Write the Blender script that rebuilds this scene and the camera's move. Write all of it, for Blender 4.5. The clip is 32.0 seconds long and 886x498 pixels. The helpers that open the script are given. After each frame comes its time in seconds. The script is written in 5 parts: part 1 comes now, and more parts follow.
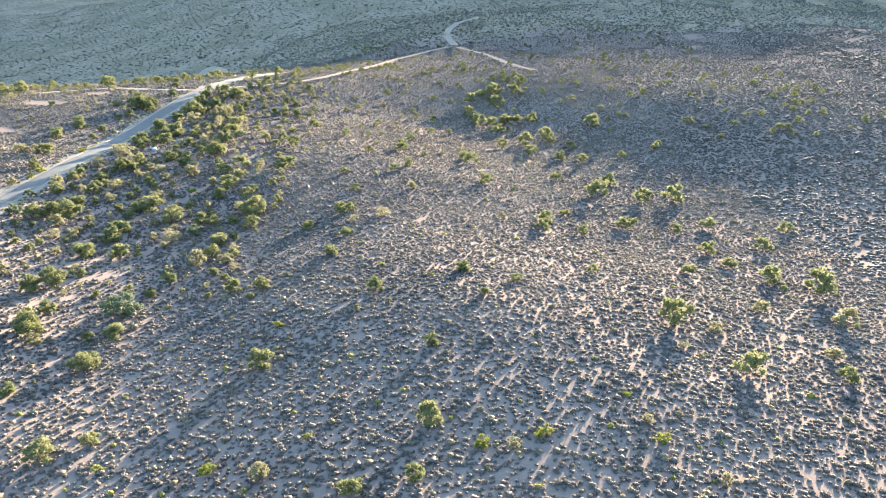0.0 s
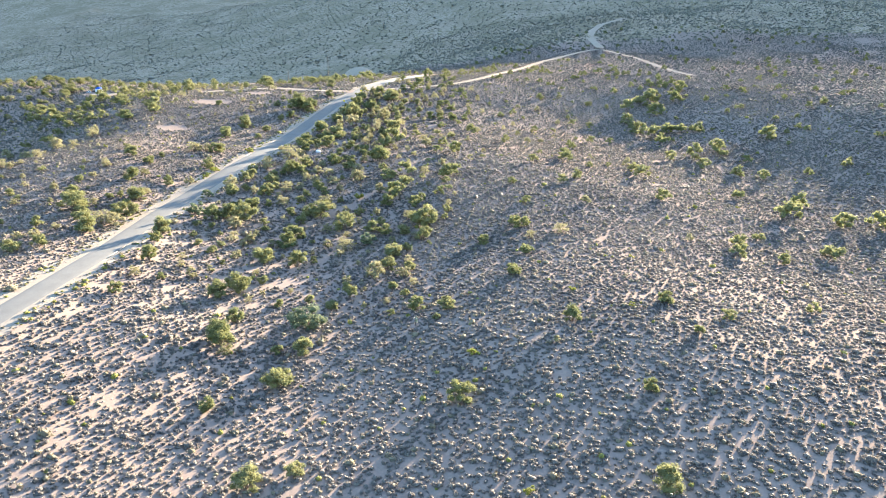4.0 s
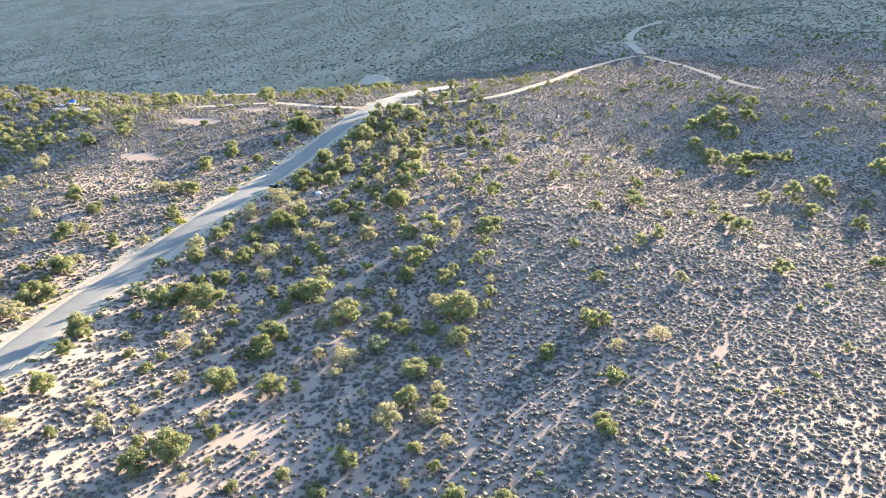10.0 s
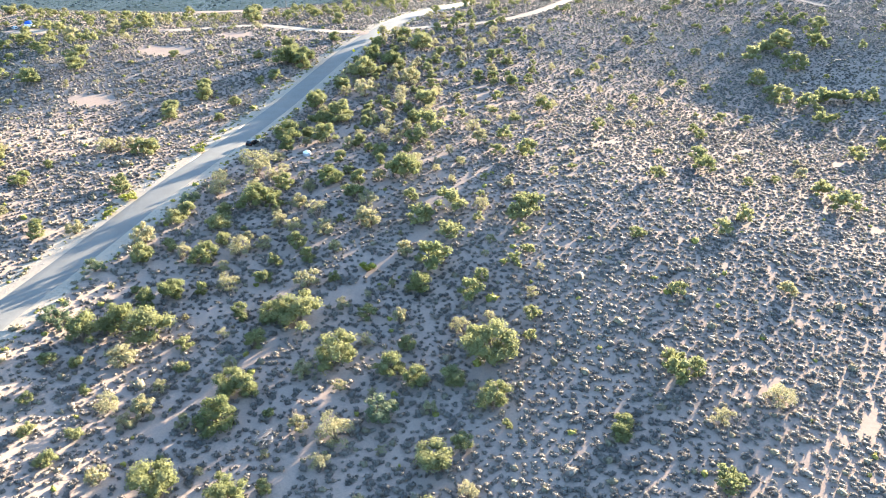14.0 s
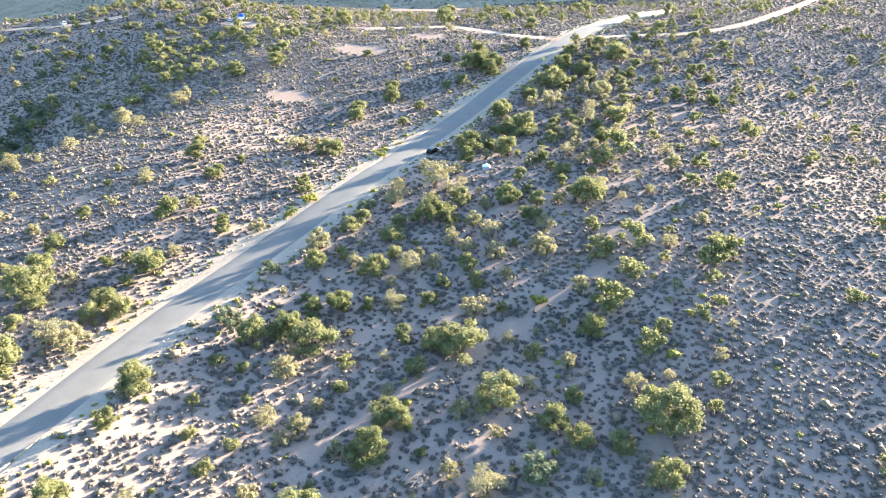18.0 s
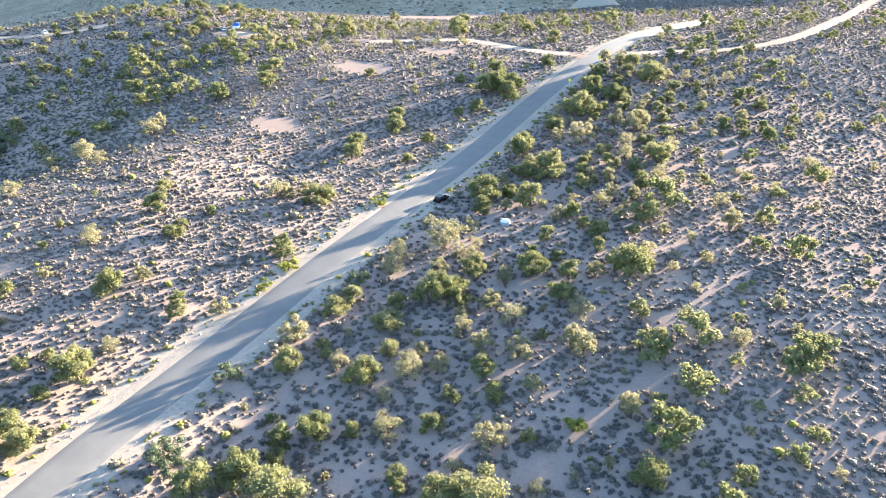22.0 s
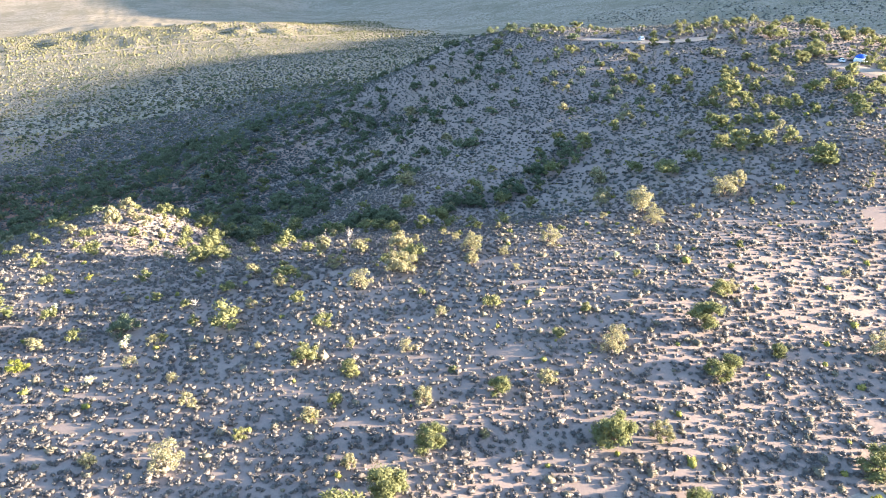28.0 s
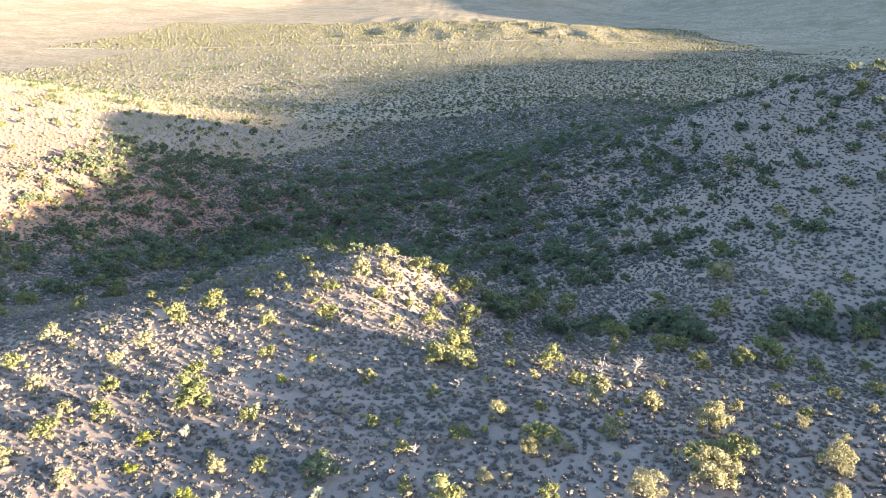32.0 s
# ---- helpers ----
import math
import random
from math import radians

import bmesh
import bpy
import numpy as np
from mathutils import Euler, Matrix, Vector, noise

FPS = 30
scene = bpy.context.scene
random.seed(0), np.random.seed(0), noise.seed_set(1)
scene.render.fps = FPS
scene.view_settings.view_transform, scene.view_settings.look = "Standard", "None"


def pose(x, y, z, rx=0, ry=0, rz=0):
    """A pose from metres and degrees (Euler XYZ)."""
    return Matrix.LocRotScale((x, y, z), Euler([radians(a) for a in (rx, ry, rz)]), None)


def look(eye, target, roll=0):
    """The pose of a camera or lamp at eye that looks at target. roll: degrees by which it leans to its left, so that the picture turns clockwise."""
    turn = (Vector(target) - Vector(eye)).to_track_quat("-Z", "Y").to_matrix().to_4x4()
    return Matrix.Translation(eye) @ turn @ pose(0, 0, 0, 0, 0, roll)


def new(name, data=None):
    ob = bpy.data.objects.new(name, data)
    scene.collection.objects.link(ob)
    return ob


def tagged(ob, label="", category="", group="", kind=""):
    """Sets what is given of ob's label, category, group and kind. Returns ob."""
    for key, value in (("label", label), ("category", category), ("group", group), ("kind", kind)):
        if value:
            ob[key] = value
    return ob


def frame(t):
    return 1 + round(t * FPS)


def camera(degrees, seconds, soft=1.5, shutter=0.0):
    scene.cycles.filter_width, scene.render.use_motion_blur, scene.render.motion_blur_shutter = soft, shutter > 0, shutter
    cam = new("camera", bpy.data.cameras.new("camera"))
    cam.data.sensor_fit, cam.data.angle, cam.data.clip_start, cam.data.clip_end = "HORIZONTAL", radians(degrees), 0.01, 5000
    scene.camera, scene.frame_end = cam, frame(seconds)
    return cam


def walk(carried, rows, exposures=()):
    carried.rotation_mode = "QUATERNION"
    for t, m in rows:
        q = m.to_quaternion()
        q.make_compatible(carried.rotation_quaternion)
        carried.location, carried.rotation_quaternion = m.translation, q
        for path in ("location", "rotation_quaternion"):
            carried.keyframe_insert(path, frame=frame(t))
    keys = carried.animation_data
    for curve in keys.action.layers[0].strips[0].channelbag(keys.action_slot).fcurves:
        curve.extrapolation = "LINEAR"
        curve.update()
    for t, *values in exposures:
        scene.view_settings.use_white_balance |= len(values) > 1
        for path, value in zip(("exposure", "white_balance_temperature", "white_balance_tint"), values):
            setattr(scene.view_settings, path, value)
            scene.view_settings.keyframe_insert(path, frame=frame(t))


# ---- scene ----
EXPOSURES = ((0.0, 3.52, 5980, 7), (8.0, 3.62, 5930, 9), (12.0, 3.45, 5900, 9), (14.0, 3.72, 5870, 8), (18.0, 3.67, 5800, 9), (22.0, 3.62, 5820, 11), (23.5, 3.6, 5900, 12), (25.0, 3.42, 5970, 13), (29.0, 3.53, 5820, 13), (30.0, 3.52, 6200, 13), (32.0, 3.45, 6300, 13))
# ---- camera and its flight ----
# seconds, x, y, z in metres, heading to the left of north, tilt below level, lean
FLIGHT = (
    (0.0, -0.00, 0.00, 63.00, 0.00, 18.61, -0.04),
    (0.5, -5.61, 0.31, 63.22, 2.24, 18.63, -0.18),
    (1.0, -10.34, 0.51, 63.42, 3.93, 18.61, -0.29),
    (1.5, -13.67, 0.60, 63.53, 6.24, 18.62, -0.26),
    (2.0, -15.91, 1.08, 63.63, 7.94, 18.61, -0.28),
    (2.5, -17.58, 2.44, 63.72, 8.53, 18.61, -0.26),
    (3.0, -18.88, 4.90, 63.83, 8.87, 18.63, -0.24),
    (3.5, -19.96, 8.32, 63.98, 9.13, 18.61, -0.16),
    (5.5, -25.26, 31.65, 63.76, 9.89, 18.52, -0.10),
    (6.0, -26.73, 37.85, 63.70, 10.03, 18.52, -0.07),
    (6.5, -28.31, 44.14, 63.66, 10.15, 18.51, -0.09),
    (7.0, -29.93, 50.45, 63.64, 10.26, 18.51, -0.10),
    (7.5, -31.55, 56.76, 63.66, 10.36, 18.51, -0.08),
    (8.0, -33.08, 63.04, 63.70, 10.47, 18.51, -0.06),
    (8.5, -34.63, 69.33, 63.73, 10.52, 18.51, -0.02),
    (9.0, -36.31, 75.70, 63.73, 10.58, 18.51, -0.01),
    (9.5, -38.10, 82.20, 63.72, 10.64, 18.51, 0.02),
    (10.0, -39.82, 88.75, 63.69, 10.72, 18.51, 0.04),
    (10.5, -41.49, 95.31, 63.63, 10.81, 18.51, 0.06),
    (11.0, -43.18, 101.81, 63.56, 10.87, 18.50, 0.11),
    (11.5, -44.94, 108.22, 63.50, 10.92, 21.86, 0.08),
    (12.0, -46.65, 114.88, 63.57, 11.01, 24.37, -0.01),
    (12.5, -48.35, 121.57, 63.67, 11.07, 25.06, -0.01),
    (13.0, -49.99, 128.27, 63.79, 11.14, 25.29, -0.06),
    (13.5, -51.73, 134.88, 63.95, 11.19, 25.32, -0.03),
    (14.0, -53.51, 140.80, 64.11, 11.26, 25.30, -0.02),
    (14.5, -55.16, 145.80, 64.28, 11.15, 25.31, -0.07),
    (16.5, -59.96, 150.64, 65.46, 12.30, 25.37, 0.15),
    (17.0, -59.26, 150.31, 65.73, 21.98, 25.44, 0.18),
    (17.5, -58.80, 150.26, 65.93, 24.69, 25.46, 0.15),
    (18.0, -58.94, 150.85, 66.04, 25.32, 25.49, 0.10),
    (18.5, -59.68, 152.23, 66.11, 25.43, 25.54, 0.12),
    (19.0, -60.86, 154.55, 66.18, 25.55, 25.58, 0.19),
    (19.5, -62.45, 158.05, 66.25, 25.71, 25.60, 0.19),
    (20.0, -64.36, 162.73, 66.30, 25.84, 25.62, 0.20),
    (20.5, -66.60, 168.29, 66.30, 25.96, 25.61, 0.17),
    (21.0, -69.08, 174.08, 66.25, 26.05, 25.60, 0.22),
    (21.5, -71.82, 179.87, 66.20, 26.19, 25.61, 0.23),
    (22.0, -74.79, 185.26, 66.22, 26.33, 25.58, 0.22),
    (22.5, -77.77, 189.73, 66.38, 26.38, 25.59, 0.31),
    (23.0, -80.18, 192.86, 66.69, 31.07, 25.68, 0.02),
    (23.5, -81.37, 195.69, 67.11, 46.54, 25.76, -0.02),
    (24.0, -81.87, 198.61, 67.54, 60.36, 25.83, -0.06),
    (24.5, -83.02, 200.99, 67.84, 64.07, 25.86, -0.11),
    (25.0, -85.21, 202.78, 68.02, 65.34, 25.90, -0.19),
    (25.5, -88.30, 204.31, 68.11, 66.02, 25.87, -0.17),
    (27.5, -111.90, 212.63, 67.08, 68.32, 25.72, -0.05),
    (28.0, -118.15, 214.83, 66.97, 68.69, 25.71, -0.05),
    (28.5, -124.33, 216.92, 66.95, 69.03, 25.67, -0.01),
    (29.0, -130.30, 218.64, 67.07, 70.23, 25.65, 0.02),
    (29.5, -135.93, 220.05, 67.27, 80.30, 25.58, 0.01),
    (30.0, -141.66, 221.10, 67.45, 88.31, 25.70, -0.02),
    (30.5, -147.99, 221.48, 67.53, 90.69, 25.69, -0.07),
    (31.0, -154.61, 221.64, 67.49, 91.31, 25.68, -0.06),
    (31.5, -161.37, 221.74, 67.37, 91.53, 25.65, -0.03),
    (32.0, -168.18, 221.75, 67.21, 91.76, 25.64, 0.01),
)
cam = camera(62.09, 32.0, soft=0.9)
walk(cam, [(t, pose(x, y, z, 90 - tilt, 0, head) @ pose(0, 0, 0, 0, 0, lean)) for t, x, y, z, head, tilt, lean in FLIGHT], EXPOSURES)
# ---- end of flight ----
# ---- sky and sun ----
SUN_AZIMUTH, SUN_HEIGHT = 25.0, 9.2  # degrees to the right of north, above level
world = bpy.data.worlds.new("sky")
scene.world = world
world.use_nodes = True
sky = world.node_tree.nodes.new("ShaderNodeTexSky")
sky.sky_type, sky.sun_disc, sky.ozone_density = "NISHITA", False, 2.2
sky.sun_elevation, sky.sun_rotation = radians(SUN_HEIGHT), radians(SUN_AZIMUTH)
world.node_tree.links.new(sky.outputs[0], world.node_tree.nodes["Background"].inputs[0])
world.node_tree.nodes["Background"].inputs[1].default_value = 0.081
sun = new("sun", bpy.data.lights.new("sun", "SUN"))
sun.data.energy, sun.data.angle, sun.data.color = 4.4, radians(0.6), (1.0, 0.82, 0.58)
towards = Vector((math.sin(radians(SUN_AZIMUTH)), math.cos(radians(SUN_AZIMUTH)), math.tan(radians(SUN_HEIGHT))))
sun.matrix_world = look(towards * 300, (0, 0, 0))
tagged(sun, "low evening sun", "sun", kind="structure")


# ---- materials ----
def material(name, rough=0.9, metal=0.0, gloss=0.25):
    m = bpy.data.materials.new(name)
    m.use_nodes = True
    s = m.node_tree.nodes["Principled BSDF"]
    s.inputs["Roughness"].default_value, s.inputs["Metallic"].default_value = rough, metal
    s.inputs["Specular IOR Level"].default_value = gloss
    return m, m.node_tree.nodes, m.node_tree.links, s


def noise_node(nodes, links, scale, detail=4.0, rough=0.6, kind="object"):
    n = nodes.new("ShaderNodeTexNoise")
    n.inputs["Scale"].default_value, n.inputs["Detail"].default_value, n.inputs["Roughness"].default_value = scale, detail, rough
    g = nodes.new("ShaderNodeNewGeometry")
    if kind == "object":
        g = nodes.new("ShaderNodeTexCoord")
        links.new(g.outputs["Object"], n.inputs["Vector"])
    else:
        links.new(g.outputs["Position"], n.inputs["Vector"])
    return n.outputs["Fac"]


def ramp(nodes, links, fac, stops):
    r = nodes.new("ShaderNodeValToRGB")
    e = r.color_ramp.elements
    while len(e) < len(stops):
        e.new(0.5)
    for k, (p, c) in zip(e, stops):
        k.position, k.color = p, (*c, 1)
    links.new(fac, r.inputs["Fac"])
    return r.outputs["Color"]


def mix(nodes, links, fac, a, b, how="MIX"):
    n = nodes.new("ShaderNodeMix")
    n.data_type, n.blend_type = "RGBA", how
    for sock, v in ((n.inputs[0], fac), (n.inputs[6], a), (n.inputs[7], b)):
        if isinstance(v, (int, float)):
            sock.default_value = v
        elif isinstance(v, tuple):
            sock.default_value = (*v, 1)
        else:
            links.new(v, sock)
    return n.outputs[2]


def bump(nodes, links, s, height, strength, distance):
    b = nodes.new("ShaderNodeBump")
    b.inputs["Strength"].default_value, b.inputs["Distance"].default_value = strength, distance
    links.new(height, b.inputs["Height"])
    links.new(b.outputs["Normal"], s.inputs["Normal"])


def soil_material(name, pale, mid, red, dots=0.0, ruddy=False):
    """Bare desert soil: pale and ruddy areas, fine grit, and in far land the dots of scrub too small to build."""
    m, n, l, s = material(name, 1.0, 0.0, 0.0)
    big = noise_node(n, l, 0.012, 5, 0.6, "world")
    small = noise_node(n, l, 0.35, 6, 0.7, "world")
    grit = noise_node(n, l, 4.0, 5, 0.7, "world")
    base = ramp(n, l, big, [(0.36, red), (0.5, mid), (0.66, pale)])
    base = mix(n, l, 0.5, base, ramp(n, l, small, [(0.3, mid), (0.7, pale)]))
    base = mix(n, l, 0.35, base, ramp(n, l, grit, [(0.25, (0.16, 0.13, 0.11)), (0.55, pale), (0.8, (0.42, 0.36, 0.30))]))
    if ruddy:
        g = n.new("ShaderNodeNewGeometry")
        d = n.new("ShaderNodeVectorMath")
        d.operation = "DISTANCE"
        d.inputs[1].default_value = (-500, 105, -85)
        l.new(g.outputs["Position"], d.inputs[0])
        edge = n.new("ShaderNodeMath")
        edge.operation = "MULTIPLY_ADD"
        l.new(noise_node(n, l, 0.02, 5, 0.6, "world"), edge.inputs[0])
        edge.inputs[1].default_value = 260
        l.new(d.outputs["Value"], edge.inputs[2])
        reach = n.new("ShaderNodeMapRange")
        reach.inputs["From Min"].default_value, reach.inputs["From Max"].default_value = 330, 180
        l.new(edge.outputs[0], reach.inputs["Value"])
        base = mix(n, l, reach.outputs[0], base, mix(n, l, small, (0.30, 0.15, 0.10), (0.38, 0.21, 0.14)))
    if dots:
        v = n.new("ShaderNodeTexVoronoi")
        v.inputs["Scale"].default_value = 0.38
        g = n.new("ShaderNodeNewGeometry")
        l.new(g.outputs["Position"], v.inputs["Vector"])
        spots = ramp(n, l, v.outputs["Distance"], [(0.36, (1, 1, 1)), (0.52, (0, 0, 0))])
        thick = ramp(n, l, noise_node(n, l, 0.02, 4, 0.6, "world"), [(0.3, (0.7, 0.7, 0.7)), (0.55, (1, 1, 1))])
        amount = mix(n, l, 1.0, spots, thick, "MULTIPLY")
        v2 = n.new("ShaderNodeTexVoronoi")
        v2.inputs["Scale"].default_value = 0.085
        l.new(g.outputs["Position"], v2.inputs["Vector"])
        clumps = ramp(n, l, v2.outputs["Distance"], [(0.3, (1, 1, 1)), (0.45, (0, 0, 0))])
        groves = ramp(n, l, noise_node(n, l, 0.016, 8, 0.7, "world"), [(0.36, (0, 0, 0)), (0.52, (1, 1, 1))])
        amount = mix(n, l, 1.0, amount, mix(n, l, 1.0, clumps, groves, "MULTIPLY"), "LIGHTEN")
        base = mix(n, l, amount, base, mix(n, l, v.outputs["Color"], (0.165, 0.142, 0.088), (0.245, 0.205, 0.128)))
        thickets = ramp(n, l, noise_node(n, l, 0.009, 10, 0.72, "world"), [(0.44, (0, 0, 0)), (0.6, (0.6, 0.6, 0.6))])
        base = mix(n, l, thickets, base, (0.19, 0.16, 0.10))
        outcrops = ramp(n, l, noise_node(n, l, 0.022, 9, 0.75, "world"), [(0.58, (0, 0, 0)), (0.68, (0.6, 0.6, 0.6))])
        base = mix(n, l, outcrops, base, (0.47, 0.40, 0.29))
    litter = ramp(n, l, noise_node(n, l, 1.7, 6, 0.75, "world"), [(0.40, (1, 1, 1)), (0.50, (0, 0, 0))])
    strewn = ramp(n, l, noise_node(n, l, 0.12, 4, 0.6, "world"), [(0.35, (0.15, 0.15, 0.15)), (0.6, (0.6, 0.6, 0.6))])
    base = mix(n, l, mix(n, l, 1.0, litter, strewn, "MULTIPLY"), base, (0.20, 0.165, 0.13))
    l.new(base, s.inputs["Base Color"])
    bump(n, l, s, small, 0.3, 0.08)
    return m


def foliage_material(name, stops, per="island", clear=0.25, rough_bump=0.0):
    m, n, l, s = material(name, 0.8, 0.0, 0.06)
    g = n.new("ShaderNodeNewGeometry")
    o = n.new("ShaderNodeObjectInfo")
    pick = g.outputs["Random Per Island"] if per == "island" else o.outputs["Random"]
    base = ramp(n, l, pick, stops)
    if per == "both":
        base = mix(n, l, 0.45, base, ramp(n, l, g.outputs["Random Per Island"], stops))
    bushes = noise_node(n, l, 0.55, 2, 0.5, "world")
    base = mix(n, l, 0.5, base, ramp(n, l, bushes, [(0.3, stops[0][1]), (0.5, stops[1][1]), (0.72, stops[-1][1])]))
    patchy = noise_node(n, l, 0.03, 3, 0.6, "world")
    base = mix(n, l, 0.35, base, ramp(n, l, patchy, [(0.35, stops[0][1]), (0.65, stops[-1][1])]))
    if rough_bump:
        twigs = noise_node(n, l, 5.5, 4, 0.75, "world")
        base = mix(n, l, 0.75, base, mix(n, l, 1.0, base, ramp(n, l, twigs, [(0.3, (0.6, 0.6, 0.62)), (0.5, (1, 1, 1)), (0.7, (1.4, 1.38, 1.3))]), "MULTIPLY"))
        bump(n, l, s, twigs, rough_bump, 0.15)
    l.new(base, s.inputs["Base Color"])
    if clear:
        t = n.new("ShaderNodeBsdfTranslucent")
        l.new(base, t.inputs["Color"])
        x = n.new("ShaderNodeMixShader")
        x.inputs[0].default_value = clear
        l.new(s.outputs[0], x.inputs[1])
        l.new(t.outputs[0], x.inputs[2])
        l.new(x.outputs[0], n["Material Output"].inputs["Surface"])
    return m


def plain(name, colour, rough=0.6, metal=0.0, vary=0.15, scale=6.0):
    m, n, l, s = material(name, rough, metal)
    f = noise_node(n, l, scale)
    dark = tuple(c * (1 - vary) for c in colour)
    pale = tuple(min(1, c * (1 + vary)) for c in colour)
    l.new(ramp(n, l, f, [(0.3, dark), (0.7, pale)]), s.inputs["Base Color"])
    return m


SOIL = soil_material("desert_soil", (0.32, 0.243, 0.2), (0.28, 0.206, 0.165), (0.26, 0.176, 0.136), ruddy=True)
FAR_SOIL = soil_material("far_desert_soil", (0.43, 0.345, 0.26), (0.37, 0.288, 0.212), (0.32, 0.238, 0.175), dots=1.0, ruddy=True)
SCRUB = foliage_material("scrub", [(0.0, (0.105, 0.094, 0.088)), (0.45, (0.165, 0.146, 0.134)), (0.8, (0.22, 0.19, 0.165)), (1.0, (0.28, 0.24, 0.198))], clear=0.25, rough_bump=0.7)
LEAF = foliage_material("juniper_leaf", [(0.0, (0.125, 0.14, 0.056)), (0.5, (0.195, 0.2, 0.086)), (1.0, (0.30, 0.28, 0.14))], "both", 0.46)
BARK = plain("bark", (0.16, 0.12, 0.09), 0.9)

# ---- the lie of the land ----
# the plateau under the road: x, y, steepness of each rise or hollow
HOME_LAND = (
    (-228, 52, 0.0120),
    (65, 320, 0.1742),
    (-255, 375, -0.3748),
    (-79, 196, 0.3245),
    (-253, 207, 0.2805),
    (-70, 343, -0.0979),
    (54, 159, 0.0302),
    (-105, 52, 0.0241),
    (-172, 270, 0.2881),
    (-19, 100, 0.0223),
    (-252, 292, -1.3371),
    (34, 238, 0.2715),
    (-182, 460, -0.0658),
    (-183, 349, 0.5210),
    (31, 465, 0.3574),
    (-130, 141, -0.4506),
    (-39, 257, -0.1369),
    (-17, 172, -0.5955),
    (-105, 258, 0.2985),
    (14, 351, 0.0742),
    (-140, 200, -0.1900),
    (-175, 70, 0.0543),
    (-78, 144, 0.5697),
    (-134, 302, -0.3348),
    (16, 304, -0.2727),
)
# the valley in the west: x, y, steepness of each rise or hollow
WEST_LAND = (
    (-4025, 525, -0.1288),
    (-222, 689, 0.0602),
    (-2196, -738, 0.0343),
    (-3598, -604, 0.0877),
    (-1446, 198, -0.0304),
    (-2759, 173, -0.0334),
    (-294, 546, 0.1321),
    (-748, 128, 0.1913),
    (-525, -525, 0.0298),
    (-448, 39, -0.2878),
    (-472, 351, -1.4914),
    (-1477, -553, 0.0313),
    (-2198, -46, -0.0072),
    (-2741, -403, -0.0027),
    (-3621, 156, -0.0213),
    (-310, 660, -0.0829),
    (-367, 402, 0.4541),
    (-612, 578, 0.2152),
    (-2341, 481, -0.0854),
    (-213, 607, 0.0266),
    (-543, 166, 0.0918),
    (-700, -262, -0.2355),
    (-1039, -81, 0.0916),
    (-1819, -185, -0.0021),
    (-850, 368, -0.1327),
    (-627, -16, -0.0185),
    (-1750, -1400, -0.0173),
    (-416, 509, -0.3255),
    (-1799, 191, 0.0193),
)
# the ridge, the far mountains and the land behind: x, y, steepness of each rise or hollow
NORTH_LAND = (
    (525, 525, 0.0173),
    (105, 35, -0.0459),
    (-2200, 1082, 0.0970),
    (0, -105, -0.0387),
    (0, -1575, 0.0824),
    (300, 5600, -0.0520),
    (525, -700, 0.0196),
    (3800, 3000, 0.0226),
    (-596, 2648, 0.1047),
    (1750, 0, 0.0717),
    (525, 1750, -0.0109),
    (-74, 545, -0.1659),
    (262, 262, 0.0392),
    (-875, 1225, -0.0680),
    (262, 0, 0.0248),
    (-875, 700, 0.1134),
    (-1574, 815, -0.0007),
    (-3000, 5000, -0.1076),
    (41, 1108, -0.1286),
    (-2777, 748, 0.0368),
    (132, 765, 0.0435),
    (-3644, 916, 0.1925),
    (-2600, 3000, -0.1280),
    (1750, 1750, 0.0277),
    (-402, 1085, 0.1361),
    (700, 1050, -0.0055),
    (1900, 4500, -0.1834),
    (1400, 2975, 0.1269),
    (-821, 1977, 0.0084),
    (3000, 2000, 0.0224),
    (-1500, 4500, -0.0010),
    (0, 1750, -0.0451),
    (127, 462, -0.2770),
)
# the rim of the plateau and the canyon below it: x, y, steepness of each rise or hollow
RIM_LAND = (
    (-259, 324, 0.2496),
    (-529, 50, -0.2321),
    (-533, 287, -0.0586),
    (-313, 150, -0.1165),
    (-380, 265, 0.2096),
    (-438, 88, -0.1176),
    (-420, 184, 0.4303),
    (-280, 238, -0.4103),
    (-344, 339, -0.1245),
    (-501, 214, 0.1058),
    (-442, 304, 0.0633),
    (-358, 94, -0.0495),
    (-333, 205, -1.2541),
    (-266, 178, 0.1015),
    (-324, 287, -0.5012),
    (-481, 337, 0.8505),
    (-489, 79, 0.4515),
    (-454, 264, 0.2981),
    (-376, 131, 0.5597),
    (-359, 231, 0.4773),
    (-411, 250, -0.0843),
    (-291, 295, 0.6628),
    (-409, 298, -0.0435),
    (-281, 144, -0.2233),
    (-394, 166, -0.7690),
    (-315, 230, 0.8989),
    (-503, 244, -0.1124),
    (-316, 329, 0.1779),
    (-326, 176, 0.3910),
    (-261, 259, 0.1899),
    (-474, 222, -0.1160),
    (-434, 63, 0.1737),
)
# spurs: x, y, half width, half depth, height
SPURS = ((-545, 405, 60, 60, 12),)
LEVEL, RISE_EAST, RISE_NORTH = 661.8749, 0.1267, -0.2208



def smooth(e0, e1, v):
    t = np.clip((v - e0) / (e1 - e0), 0, 1)
    return t * t * (3 - 2 * t)


def ripple(x, y, size, seed):
    """A cheap rolling noise of about -1 to 1 with waves of that size."""
    r = np.random.RandomState(seed)
    out = np.zeros_like(x)
    for k in range(7):
        a, p, s = r.uniform(0, 6.283), r.uniform(0, 6.283), size * r.uniform(0.6, 1.7)
        out += np.sin((x * math.cos(a) + y * math.sin(a)) * 6.283 / s + p)
    return out / 3.2


